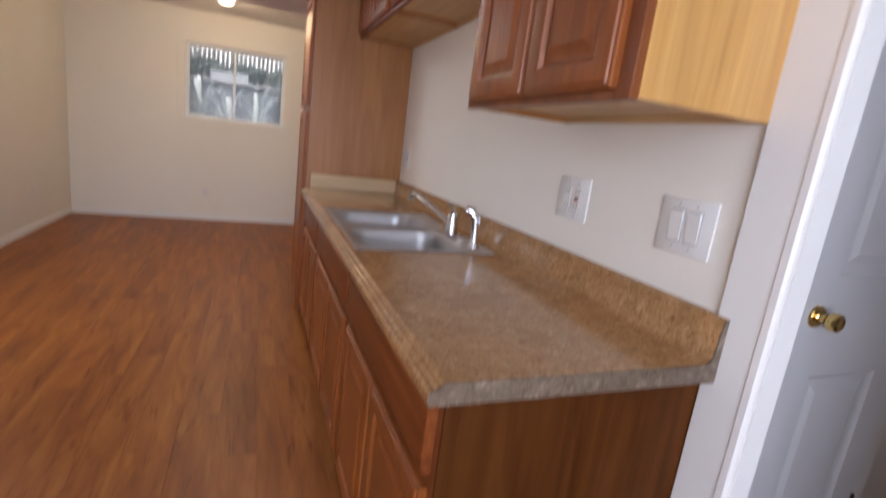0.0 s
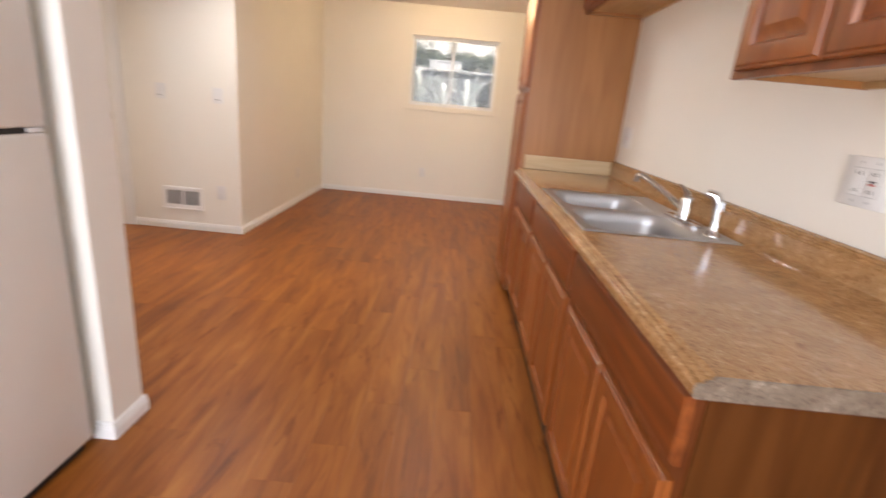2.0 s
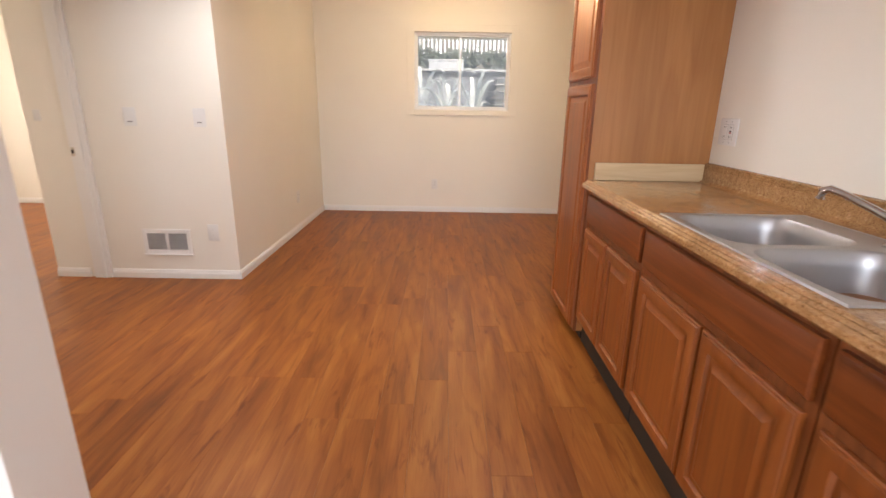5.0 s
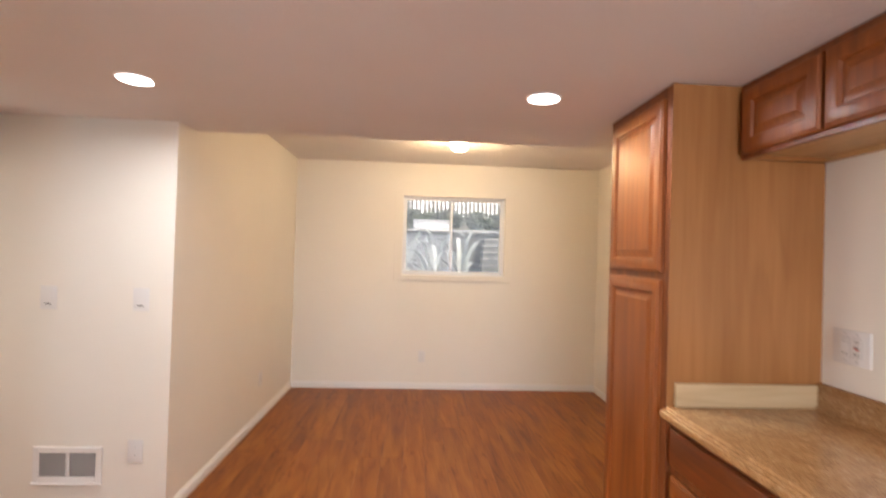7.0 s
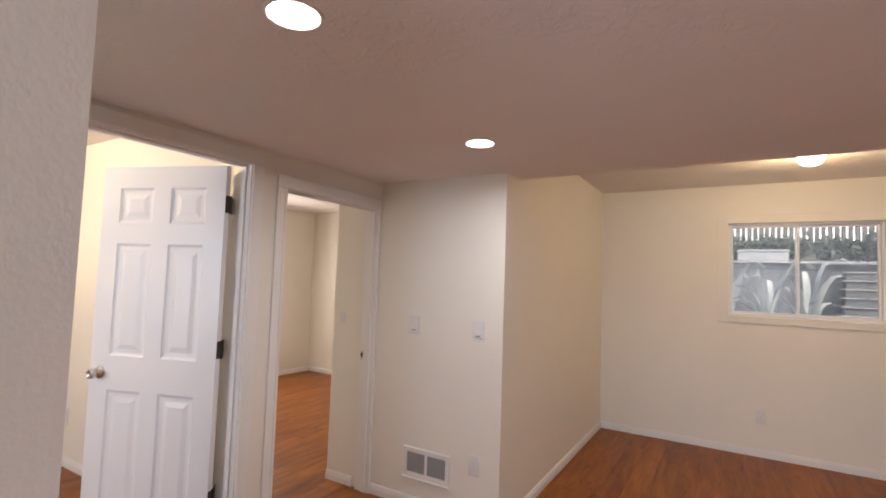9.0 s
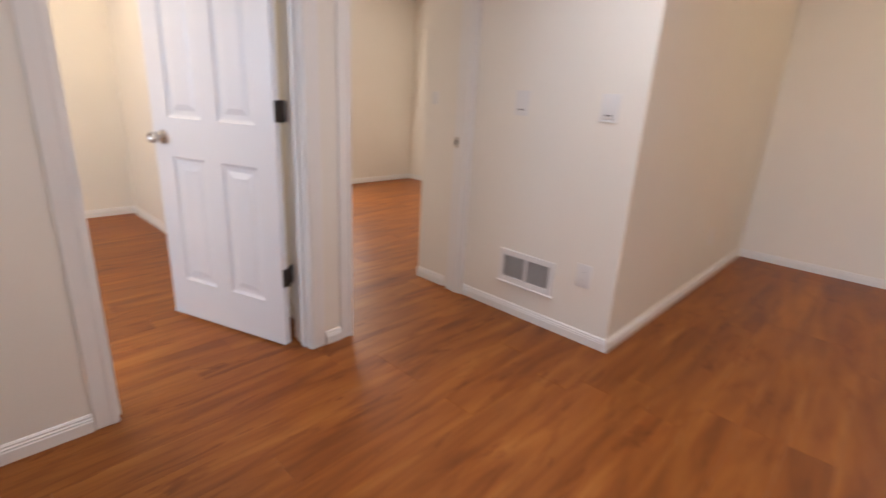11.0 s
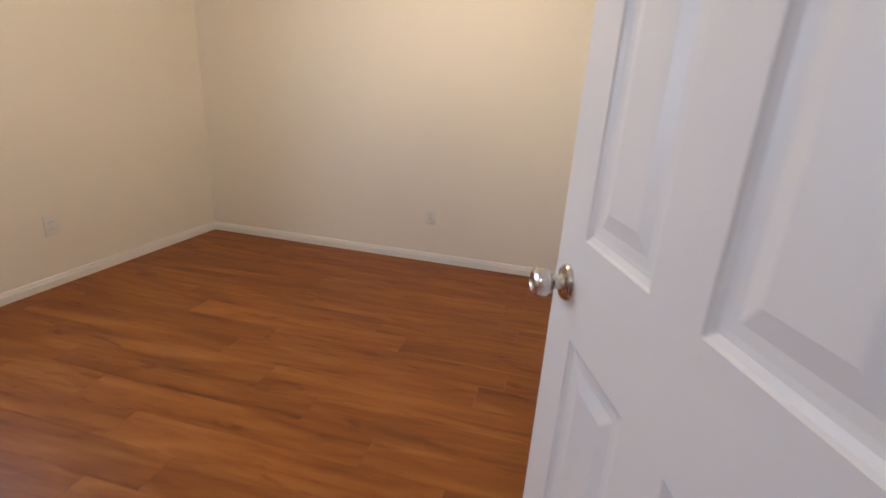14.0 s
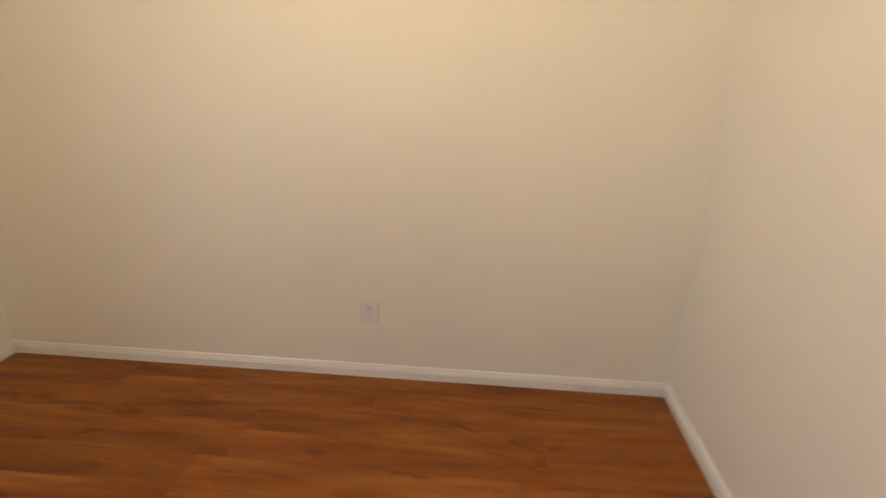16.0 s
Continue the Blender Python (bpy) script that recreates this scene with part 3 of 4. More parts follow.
# ---- hinged panel doors ----
def panel_door(name, m, w, label, knob_mat, hinges, jamb_leaf=None, group="", knob_z=0.929, h=2.03, t=0.035, columns=2, ws=None, pin=-1):
    """A six-panel slab door in its own frame: hinge edge at the origin, leaf along +x, its faces towards -y and +y."""
    ob = new(name)
    ob.matrix_world = m
    ORIGIN[ob.name] = Vector((0, 0, 0))
    tagged(ob, label, "door", group)
    st, mid = 0.112, 0.105
    pw = (w - 2 * st - mid) / 2
    us = [0, st, st + pw, st + pw + mid, w - st, w] if columns == 2 else [0, st, w - st, w]
    ws = ws or [0.01, 0.215, 0.842, 1.022, 1.615, 1.725, 1.915, h]
    slab = bmesh.new()
    for side in (-1, 1):
        def flip(u, d, z, side=side):
            return (u, side * (t / 2 - d), z)
        for i in range(len(us) - 1):
            for j in range(len(ws) - 1):
                if i % 2 and j % 2:
                    continue
                slab.faces.new([slab.verts.new(flip(*p)) for p in ((us[i], 0, ws[j]), (us[i + 1], 0, ws[j]), (us[i + 1], 0, ws[j + 1]), (us[i], 0, ws[j + 1]))])
    for p in (((0, ws[0]), (0, h)), ((w, ws[0]), (w, h)), ((0, ws[0]), (w, ws[0])), ((0, h), (w, h))):
        (u0, z0), (u1, z1) = p
        slab.faces.new([slab.verts.new(q) for q in ((u0, -t / 2, z0), (u1, -t / 2, z1), (u1, t / 2, z1), (u0, t / 2, z0))])
    bmesh.ops.remove_doubles(slab, verts=slab.verts, dist=1e-5)
    leaf = part("leaf", slab, DOORWHITE, ob)
    steps = [(0, 0), (0.004, 0.0035), (0.012, 0.0075), (0.020, 0.0085), (0.034, 0.0085), (0.056, 0.0035), (0.060, 0.0025)]
    for i in range(1, len(us) - 1, 2):
        for j in range(1, len(ws) - 1, 2):
            bm = bmesh.new()
            for side in (-1, 1):
                panel_rings(bm, us[i], us[i + 1], ws[j], ws[j + 1], steps, lambda u, d, z, side=side: (u, side * (t / 2 - d), z))
            part("panel", bm, DOORWHITE, leaf)
    ku = w - 0.062
    for side in (-1, 1):
        rows = [(0.034, 0.0), (0.034, 0.003), (0.030, 0.008), (0.016, 0.010), (0.0125, 0.014), (0.0125, 0.026), (0.019, 0.031), (0.0255, 0.040), (0.0265, 0.050), (0.0245, 0.060), (0.017, 0.064), (0.012, 0.061), (0.004, 0.060)]
        part("knob", turned([(r, side * (t / 2 + d)) for r, d in rows], (ku, 0, knob_z), "y", 28), knob_mat, ob, "round metal knob with keyed rose", 40)
    part("latch_plate", one_box(w - 0.0005, w + 0.0015, -0.012, 0.012, knob_z - 0.028, knob_z + 0.028), knob_mat, ob)
    for z in hinges:
        hg = tube([(-0.004, pin * (t / 2 + 0.003), z - 0.046), (-0.004, pin * (t / 2 + 0.003), z + 0.046)], 0.006, 10)
        box(hg, -0.0025, -0.0004, -t / 2 - 0.003, t / 2 - 0.003, z - 0.044, z + 0.044)
        if jamb_leaf:
            (ax, ay), (bx, by) = jamb_leaf
            plate = extrude([(ax, ay), (bx, by), (bx - 0.002, by + 0.002), (ax - 0.002, ay + 0.002)], "z", z - 0.044, z + 0.044)
            bmesh.ops.transform(plate, matrix=m.inverted(), verts=plate.verts)
            part("hinge_leaf", plate, BRONZE, ob, "dark bronze hinge leaf")
        part("hinge", hg, BRONZE, ob, "dark bronze butt hinge")
    return ob


# the bedroom door stands open into the bedroom
d_way = math.atan2(-0.336, -0.942)
panel_door("door_1", Matrix.Translation((-3.933, 2.269, 0)) @ Matrix.Rotation(d_way, 4, "Z") @ Matrix.Translation((0, -0.0175, 0)), 0.75,
           "white six-panel interior door standing open, nickel knob", NICKEL, (0.346, 1.085, 1.83), ((-3.947, 2.303), (-3.990, 2.350)))
setting("trim", one_box(-3.995, -3.9605, 2.352, 2.43, 0, 2.06, bev=0.002), TRIM, "white painted jamb edge behind the bedroom door", "door frame")
# the lobby door, seen through the doorway beside the counter
panel_door("door_2", Matrix.Translation((1.062, 0.190, 0)) @ Matrix.Rotation(radians(180), 4, "Z"), 0.55,
           "white two-panel lobby door with a brass knob", BRASS, (0.235, 1.05, 1.8), knob_z=0.944, columns=1, ws=[0.01, 0.115, 0.755, 1.065, 1.90, 2.03], pin=1)
frame_bm = one_box(0.43, 0.508, 0.176, 0.234, 0, 2.05, bev=0.003)
box(frame_bm, 1.066, 1.14, 0.176, 0.234, 0, 2.05, bev=0.003)
box(frame_bm, 0.43, 1.14, 0.176, 0.234, 2.051, 2.12, bev=0.003)
setting("trim", frame_bm, TRIM, "white painted lobby door frame", "door frame")
setting("trim", one_box(0.500, 0.5085, 0.1735, 0.1758, 0.915, 0.975), BRONZE, "dark latch keeper on the lobby door frame", "trim")


def strike(name, x, y, z, face):
    ob = thing(name, (x, y, z), "small metal strike plate on a white door jamb", "strike plate", "strike plates", "", None)
    bm = one_box(x - 0.014, x + 0.014, y, y + face * 0.0025, z - 0.03, z + 0.03, bev=0.0008)
    part("plate", bm, NICKEL, ob)
    part("latch_hole", one_box(x - 0.008, x + 0.008, y + face * 0.0024, y + face * 0.0034, z - 0.013, z + 0.013), DARK, ob)
    for s in (-1, 1):
        part("screw", turned([(0.004, 0), (0.003, face * 0.001)], (x, y + face * 0.0026, z + s * 0.021), "y", 10), STEEL, ob)


strike("strike_plate", -3.945, D1[0], 0.926, 1)
strike("strike_plate", -3.975 + 0.03, D2[1], 0.929, -1)


# ---- kitchen cabinets ----
def cabinet_door(parent, plane, y0, y1, z0, z1, mat=None, name="door"):
    """A raised-panel cabinet door that faces -x; its back lies in the plane x = plane."""
    mat = mat or DOOR_WOOD
    t, sw = 0.021, min(0.058, (z1 - z0) * 0.24)
    def flip(u, d, z):
        return (plane - d, u, z)
    bm = bmesh.new()
    panel_rings(bm, y0, y1, z0, z1, [(0.0, 0.0), (0.0, t - 0.009), (0.003, t - 0.006), (0.008, t - 0.005), (0.010, t - 0.001), (0.013, t), (sw - 0.011, t), (sw - 0.006, t - 0.002), (sw - 0.004, t - 0.006), (sw, t - 0.012)], flip)
    door = part(name, bm, mat, parent, "", 25)
    pm = bmesh.new()
    i = sw + 0.0005
    panel_rings(pm, y0, y1, z0, z1, [(i, t - 0.016), (i, t - 0.0125), (i + 0.006, t - 0.0125), (i + 0.028, t - 0.003), (i + 0.031, t - 0.0015)], flip)
    part("panel", pm, mat, door, "", 25)
    return door


def slab_front(parent, plane, y0, y1, z0, z1, name="drawer_front"):
    def flip(u, d, z):
        return (plane - d, u, z)
    bm = bmesh.new()
    panel_rings(bm, y0, y1, z0, z1, [(0, 0), (0, 0.013), (0.005, 0.018), (0.011, 0.020)], flip)
    return part(name, bm, RAIL_WOOD, parent, "", 25)


FRONT = -0.592


def base_cabinet(y0, y1, label, doors, drawer, end_panel=False, name="base_cabinet", part_name="drawer_front"):
    c = thing(name, (-0.3, (y0 + y1) / 2, 0), label, "cabinet", "base cabinets under the counter", "", None)
    part("carcass", one_box(-0.572, -0.004, y0 + 0.002, y1 - 0.002, 0.132, 0.80), VENEER, c)
    ff = bmesh.new()
    for a in ((y0, y0 + 0.035, 0.132, 0.873), (y1 - 0.035, y1, 0.132, 0.873)):
        box(ff, FRONT, -0.573, a[0] + 0.0005, a[1] - 0.0005, a[2], a[3])
    for z in ((0.132, 0.165), (0.66, 0.70), (0.84, 0.873)):
        box(ff, FRONT, -0.573, y0 + 0.035, y1 - 0.035, z[0], z[1])
    part("face_frame", ff, FRAME_WOOD, c)
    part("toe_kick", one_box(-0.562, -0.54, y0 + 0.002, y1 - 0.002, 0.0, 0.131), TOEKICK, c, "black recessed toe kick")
    slab_front(c, FRONT, drawer[0], drawer[1], 0.703, 0.842, part_name)
    for a in doors:
        cabinet_door(c, FRONT, a[0], a[1], 0.148, 0.668)
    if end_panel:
        # the end's shade comes from the darkened veneer colour
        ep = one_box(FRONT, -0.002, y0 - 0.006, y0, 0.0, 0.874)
        part("end_panel", ep, END, c, "plain veneer end panel, its shade put into the colour")
    return c


base_cabinet(0.035, 0.878, "honey cherry base cabinet with end panel under the counter", ((0.062, 0.452), (0.460, 0.852)), (0.058, 0.856), True)
base_cabinet(0.882, 1.775, "honey cherry sink base cabinet with false drawer front", ((0.905, 1.300), (1.312, 1.752)), (0.897, 1.757), part_name="false_drawer_front")
base_cabinet(1.779, 2.526, "honey cherry base cabinet with one wide drawer", ((1.802, 2.150), (2.160, 2.502)), (1.797, 2.507))

tall = thing("pantry_cabinet", (-0.3, 2.82, 0), "tall honey cherry pantry cabinet reaching the ceiling", "cabinet", "", "", None)
TY0, TY1, TX = 2.53, 3.095, -0.612
part("side_panel", one_box(TX + 0.019, -0.002, TY0, TY0 + 0.018, 0.055, Z_KIT - 0.004), VENEER, tall, "plain oak veneer side")
part("side_panel", one_box(TX + 0.019, -0.002, TY1 - 0.018, TY1, 0.055, Z_KIT - 0.004), VENEER, tall)
ff = bmesh.new()
for a in ((TY0 - 0.001, TY0 + 0.045, 0.055, Z_KIT - 0.004), (TY1 - 0.045, TY1 + 0.001, 0.055, Z_KIT - 0.004)):
    box(ff, TX, TX + 0.0185, a[0], a[1], a[2], a[3], bev=0.0015)
for z in ((0.055, 0.11), (1.375, 1.43), (2.07, Z_KIT - 0.004)):
    box(ff, TX, TX + 0.0185, TY0 + 0.045, TY1 - 0.045, z[0], z[1])
part("face_frame", ff, FRAME_WOOD, tall)
part("edge_strip", one_box(TX - 0.001, TX + 0.019, TY0 - 0.0025, TY0 - 0.0012, 0.9, Z_KIT - 0.004), VENEER, tall, "bare veneer front edge")
part("back_panel", one_box(-0.012, -0.003, TY0 + 0.018, TY1 - 0.018, 0.1, 2.1), VENEER, tall)
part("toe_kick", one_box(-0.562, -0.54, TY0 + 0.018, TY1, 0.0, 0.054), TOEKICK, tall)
cabinet_door(tall, TX, TY0 + 0.042, TY1 - 0.042, 0.070, 1.388)
cabinet_door(tall, TX, TY0 + 0.042, TY1 - 0.042, 1.416, 2.092)


def wall_cabinet(y0, y1, z0, label, doors, near_panel, group):
    c = thing("wall_cabinet", (-0.16, (y0 + y1) / 2, z0), label, "cabinet", group, "", None)
    top = Z_KIT - 0.003
    part("side_panel", one_box(-0.326, -0.002, y0, y0 + 0.015, z0, top), GOLDEN if near_panel else VENEER, c, "golden birch side panel" if near_panel else "")
    part("side_panel", one_box(-0.326, -0.002, y1 - 0.015, y1, z0, top), VENEER, c)
    part("bottom_panel", one_box(-0.326, -0.002, y0 + 0.015, y1 - 0.015, z0 + 0.018, z0 + 0.030), UNDER, c, "light plywood underside")
    part("back_rail", one_box(-0.020, -0.002, y0 + 0.015, y1 - 0.015, z0 + 0.001, z0 + 0.018), UNDER, c)
    part("top_panel", one_box(-0.326, -0.002, y0 + 0.015, y1 - 0.015, top - 0.014, top), VENEER, c)
    ff = bmesh.new()
    for a in ((y0 - 0.001, y0 + 0.04), (y1 - 0.04, y1 + 0.001)):
        box(ff, -0.345, -0.3265, a[0], a[1], z0 - 0.004, top, bev=0.0015)
    for z in ((z0 - 0.004, z0 + 0.036), (top - 0.05, top)):
        box(ff, -0.345, -0.3265, y0 + 0.04, y1 - 0.04, z[0], z[1])
    part("face_frame", ff, FRAME_WOOD, c)
    for a in doors:
        cabinet_door(c, -0.345, a[0], a[1], z0 + 0.014, top - 0.028)
    return c


wall_cabinet(0.025, 0.690, 1.395, "honey cherry wall cabinet with golden side panel", ((0.060, 0.352), (0.358, 0.657)), True, "wall cabinets")
wall_cabinet(0.692, 1.755, 1.857, "short honey cherry cabinet above the sink", ((0.72, 1.215), (1.225, 1.728)), False, "wall cabinets")
wall_cabinet(1.757, 2.526, 1.857, "short honey cherry cabinet beside the pantry", ((1.782, 2.138), (2.148, 2.502)), False, "wall cabinets")

# worktop: nose with ribs, flat field, coved backsplash
SINK_X0, SINK_X1, SINK_Y0, SINK_Y1 = -0.594, -0.082, 0.878, 1.702
top = thing("worktop", (-0.32, 1.26, 0.875), "brown granite look laminate worktop with coved backsplash", "worktop", "", "", None)
ZT = 0.915
nose = [(-0.575, 0.875), (-0.636, 0.875), (-0.640, 0.880), (-0.640, 0.894)]
for k in range(3):
    for j in range(6):
        f, out = (k + j / 5) / 3, 0.0036 * math.sin(math.pi * j / 5)
        if j or not k:
            nose.append((-0.640 + 0.036 * f - 0.5 * out, 0.895 + 0.020 * f + 0.86 * out))
nose += [(-0.600, ZT), (-0.575, ZT)]
splash = [(-0.10, 0.875), (-0.10, ZT), (-0.058, ZT), (-0.042, 0.918), (-0.032, 0.927), (-0.029, 0.940), (-0.027, 0.978)]
for k in range(3):
    z0 = 0.982 + k * 0.0095
    splash += [(-0.027 + k * 0.002, z0), (-0.0245 + k * 0.002, z0 + 0.002), (-0.0245 + k * 0.002, z0 + 0.005), (-0.0265 + k * 0.002, z0 + 0.0075)]
splash += [(-0.016, 1.012), (-0.002, 1.012), (-0.002, 0.875)]
field = bmesh.new()
extrude(nose, "y", 0.0, 2.526, field)
extrude(splash, "y", 0.0, 2.526, field)
for a, b in ((0.0, SINK_Y0 + 0.02), (SINK_Y1 - 0.02, 2.526)):
    box(field, -0.575, -0.10, a, b, 0.875, ZT)
part("slab", field, COUNTER, top, "", 32)
cap = bmesh.new()
outline = nose[1:-1] + splash[2:]
extrude(outline, "y", -0.003, -0.0005, cap)
part("end_cap", cap, ENDCAP, top, "grey granite look end cap")
strip = thing("splash_strip", (-0.30, 2.517, ZT), "pale bare wooden strip between worktop and pantry", "trim strip", "", "", None)
part("strip", one_box(-0.585, -0.030, 2.512, 2.5245, ZT + 0.001, 1.004, bev=0.0015), PALE, strip)

# sink
sink = thing("kitchen_sink", ((SINK_X0 + SINK_X1) / 2, 1.29, ZT), "stainless steel double bowl drop-in sink", "sink", "", "", None)


def round_rect(x0, x1, y0, y1, r, z, n=7):
    pts = []
    for cx, cy, a0 in ((x1 - r, y1 - r, 0), (x0 + r, y1 - r, 90), (x0 + r, y0 + r, 180), (x1 - r, y0 + r, 270)):
        for k in range(n):
            a = radians(a0 + 90 * k / (n - 1))
            pts.append((cx + r * math.cos(a), cy + r * math.sin(a), z))
    return pts


def square_like(x0, x1, y0, y1, z, n=7):
    """A rectangle with as many points as round_rect, corner for corner."""
    pts = []
    for cx, cy in ((x1, y1), (x0, y1), (x0, y0), (x1, y0)):
        pts += [(cx, cy)] * n
    out, m = [], len(pts)
    k = n // 2
    corners = [(x1, y1), (x0, y1), (x0, y0), (x1, y0)]
    for c in range(4):
        prev, here, nxt = corners[c - 1], corners[c], corners[(c + 1) % 4]
        for i in range(n):
            if i < k:
                f = 0.12 * (k - i) / k
                out.append((here[0] + (prev[0] - here[0]) * f, here[1] + (prev[1] - here[1]) * f, z))
            else:
                f = 0.12 * (i - k) / k
                out.append((here[0] + (nxt[0] - here[0]) * f, here[1] + (nxt[1] - here[1]) * f, z))
    return out


ZD = ZT + 0.004
bowls = ((0.900, 1.272), (1.308, 1.680))
deck = bmesh.new()
XB0, XB1 = -0.562, -0.185
ycuts = [SINK_Y0 + 0.006, (bowls[0][1] + bowls[1][0]) / 2, SINK_Y1 - 0.006]
for (b0, b1), c0, c1 in zip(bowls, ycuts, ycuts[1:]):
    rings([square_like(SINK_X0 + 0.006, XB1 + 0.02, c0, c1, ZD), round_rect(XB0, XB1, b0, b1, 0.075, ZD - 0.001)], False, False, deck)
a = (SINK_X0 + 0.006, SINK_X1 - 0.006, SINK_Y0 + 0.006, SINK_Y1 - 0.006)
deck.faces.new([deck.verts.new(p) for p in ((XB1 + 0.02, a[2], ZD), (a[1], a[2], ZD), (a[1], a[3], ZD), (XB1 + 0.02, a[3], ZD))])
rim = [(a[0], a[2]), (a[1], a[2]), (a[1], a[3]), (a[0], a[3])]
low = [(SINK_X0, SINK_Y0), (SINK_X1, SINK_Y0), (SINK_X1, SINK_Y1), (SINK_X0, SINK_Y1)]
rings([[(x, y, ZD) for x, y in rim], [(x + (p - x) * 0.5, y + (q - y) * 0.5, ZD + 0.0015) for (x, y), (p, q) in zip(rim, low)], [(x, y, ZT + 0.0006) for x, y in low]], False, False, deck)
part("deck", deck, STEEL, sink)
for b0, b1 in bowls:
    loops = [round_rect(XB0, XB1, b0, b1, 0.075, ZD - 0.001), round_rect(XB0 + 0.006, XB1 - 0.006, b0 + 0.006, b1 - 0.006, 0.072, ZD - 0.008),
             round_rect(XB0 + 0.010, XB1 - 0.010, b0 + 0.010, b1 - 0.010, 0.070, ZD - 0.05), round_rect(XB0 + 0.016, XB1 - 0.016, b0 + 0.016, b1 - 0.016, 0.066, ZD - 0.13),
             round_rect(XB0 + 0.028, XB1 - 0.028, b0 + 0.028, b1 - 0.028, 0.058, ZD - 0.158), round_rect(XB0 + 0.055, XB1 - 0.055, b0 + 0.055, b1 - 0.055, 0.045, ZD - 0.17),
             round_rect((XB0 + XB1) / 2 - 0.05, (XB0 + XB1) / 2 + 0.05, (b0 + b1) / 2 - 0.05, (b0 + b1) / 2 + 0.05, 0.048, ZD - 0.174)]
    bowl = part("bowl", rings(loops, False, True), STEEL, sink, "", 60)
    part("drain", turned([(0.045, 0.0), (0.043, 0.003), (0.036, 0.002), (0.030, -0.001), (0.006, 0.001)], ((XB0 + XB1) / 2, (b0 + b1) / 2, ZD - 0.1725), "z", 24), CHROME, bowl, "", 40)

fa = thing("faucet", (-0.135, 1.19, ZD), "chrome single-lever kitchen faucet with a long spout", "faucet", "", "", None)
FX, FY = -0.138, 1.19
plate = rings([round_rect(FX - 0.028, FX + 0.028, FY - 0.125, FY + 0.125, 0.027, ZD + d, 6) for d in (0.0, 0.006)] + [round_rect(FX - 0.022, FX + 0.022, FY - 0.118, FY + 0.118, 0.021, ZD + 0.010, 6)])
part("base_plate", plate, CHROME, fa, "", 40)
part("body", turned([(0.026, 0.009), (0.025, 0.03), (0.023, 0.05), (0.0235, 0.075), (0.021, 0.088), (0.012, 0.094)], (FX, FY, ZD), "z", 24), CHROME, fa, "", 45)
spout = [(FX, FY + 0.005, ZD + 0.045), (FX - 0.02, FY + 0.05, ZD + 0.062), (FX - 0.055, FY + 0.13, ZD + 0.098), (FX - 0.085, FY + 0.20, ZD + 0.126), (FX - 0.10, FY + 0.236, ZD + 0.136), (FX - 0.108, FY + 0.252, ZD + 0.128), (FX - 0.109, FY + 0.256, ZD + 0.105)]
part("spout", tube(spout, [0.015, 0.0125, 0.011, 0.0105, 0.0115, 0.0125, 0.0125], 16), CHROME, fa, "", 50)
part("lever", tube([(FX + 0.002, FY, ZD + 0.088), (FX + 0.004, FY + 0.02, ZD + 0.105), (FX + 0.004, FY + 0.055, ZD + 0.120), (FX + 0.004, FY + 0.085, ZD + 0.126)], [0.013, 0.009, 0.007, 0.006], 12), CHROME, fa, "", 50)
sp = thing("side_sprayer", (-0.137, 0.985, ZD), "chrome pull-out side sprayer on the sink deck", "sprayer", "", "", None)
SX, SY = -0.135, 0.966
part("collar", turned([(0.026, 0.0), (0.025, 0.006), (0.019, 0.012), (0.0175, 0.03)], (SX, SY, ZD), "z", 20), CHROME, sp, "", 40)
part("wand", tube([(SX, SY, ZD + 0.03), (SX, SY + 0.002, ZD + 0.07), (SX - 0.003, SY + 0.004, ZD + 0.11), (SX - 0.016, SY + 0.012, ZD + 0.135), (SX - 0.038, SY + 0.022, ZD + 0.140)], [0.014, 0.0125, 0.0155, 0.0175, 0.0145], 16), CHROME, sp, "", 50)
part("trigger", tube([(SX + 0.014, SY - 0.004, ZD + 0.085), (SX + 0.012, SY - 0.006, ZD + 0.118)], [0.004, 0.005], 8), CHROME, sp, "", 50)

# ---- refrigerator ----
fg = thing("refrigerator", (-2.6, 0.385, 0), "almond white top-freezer refrigerator against the partition wall", "refrigerator", "", "", None)
FRX, FY0, FY1 = -2.2, -0.035, 0.725
part("cabinet_body", one_box(-2.93, FRX - 0.062, FY0 + 0.006, FY1 - 0.006, 0.032, 1.66, bev=0.008, seg=2), FRIDGE, fg, "", 40)
part("fridge_door", one_box(FRX - 0.055, FRX, FY0, FY1, 0.045, 1.088, bev=0.010, seg=3), FRIDGE, fg, "", 40)
part("freezer_door", one_box(FRX - 0.055, FRX, FY0, FY1, 1.104, 1.67, bev=0.010, seg=3), FRIDGE, fg, "", 40)
part("gasket", one_box(FRX - 0.062, FRX - 0.012, FY0 + 0.012, FY1 - 0.012, 0.05, 1.65), DARK, fg, "dark rubber door gasket")
part("kick_grille", one_box(FRX - 0.05, FRX - 0.02, FY0 + 0.02, FY1 - 0.02, 0.012, 0.044), DARK, fg)
part("hinge_cap", one_box(FRX - 0.045, FRX - 0.005, FY1 - 0.06, FY1 - 0.01, 1.0895, 1.1025, bev=0.003), PLASTIC, fg)
for y in (FY0 + 0.05, FY1 - 0.05):
    part("foot", turned([(0.02, 0.0), (0.018, 0.031)], (FRX - 0.12, y, 0.0), "z", 12), DARK, fg)


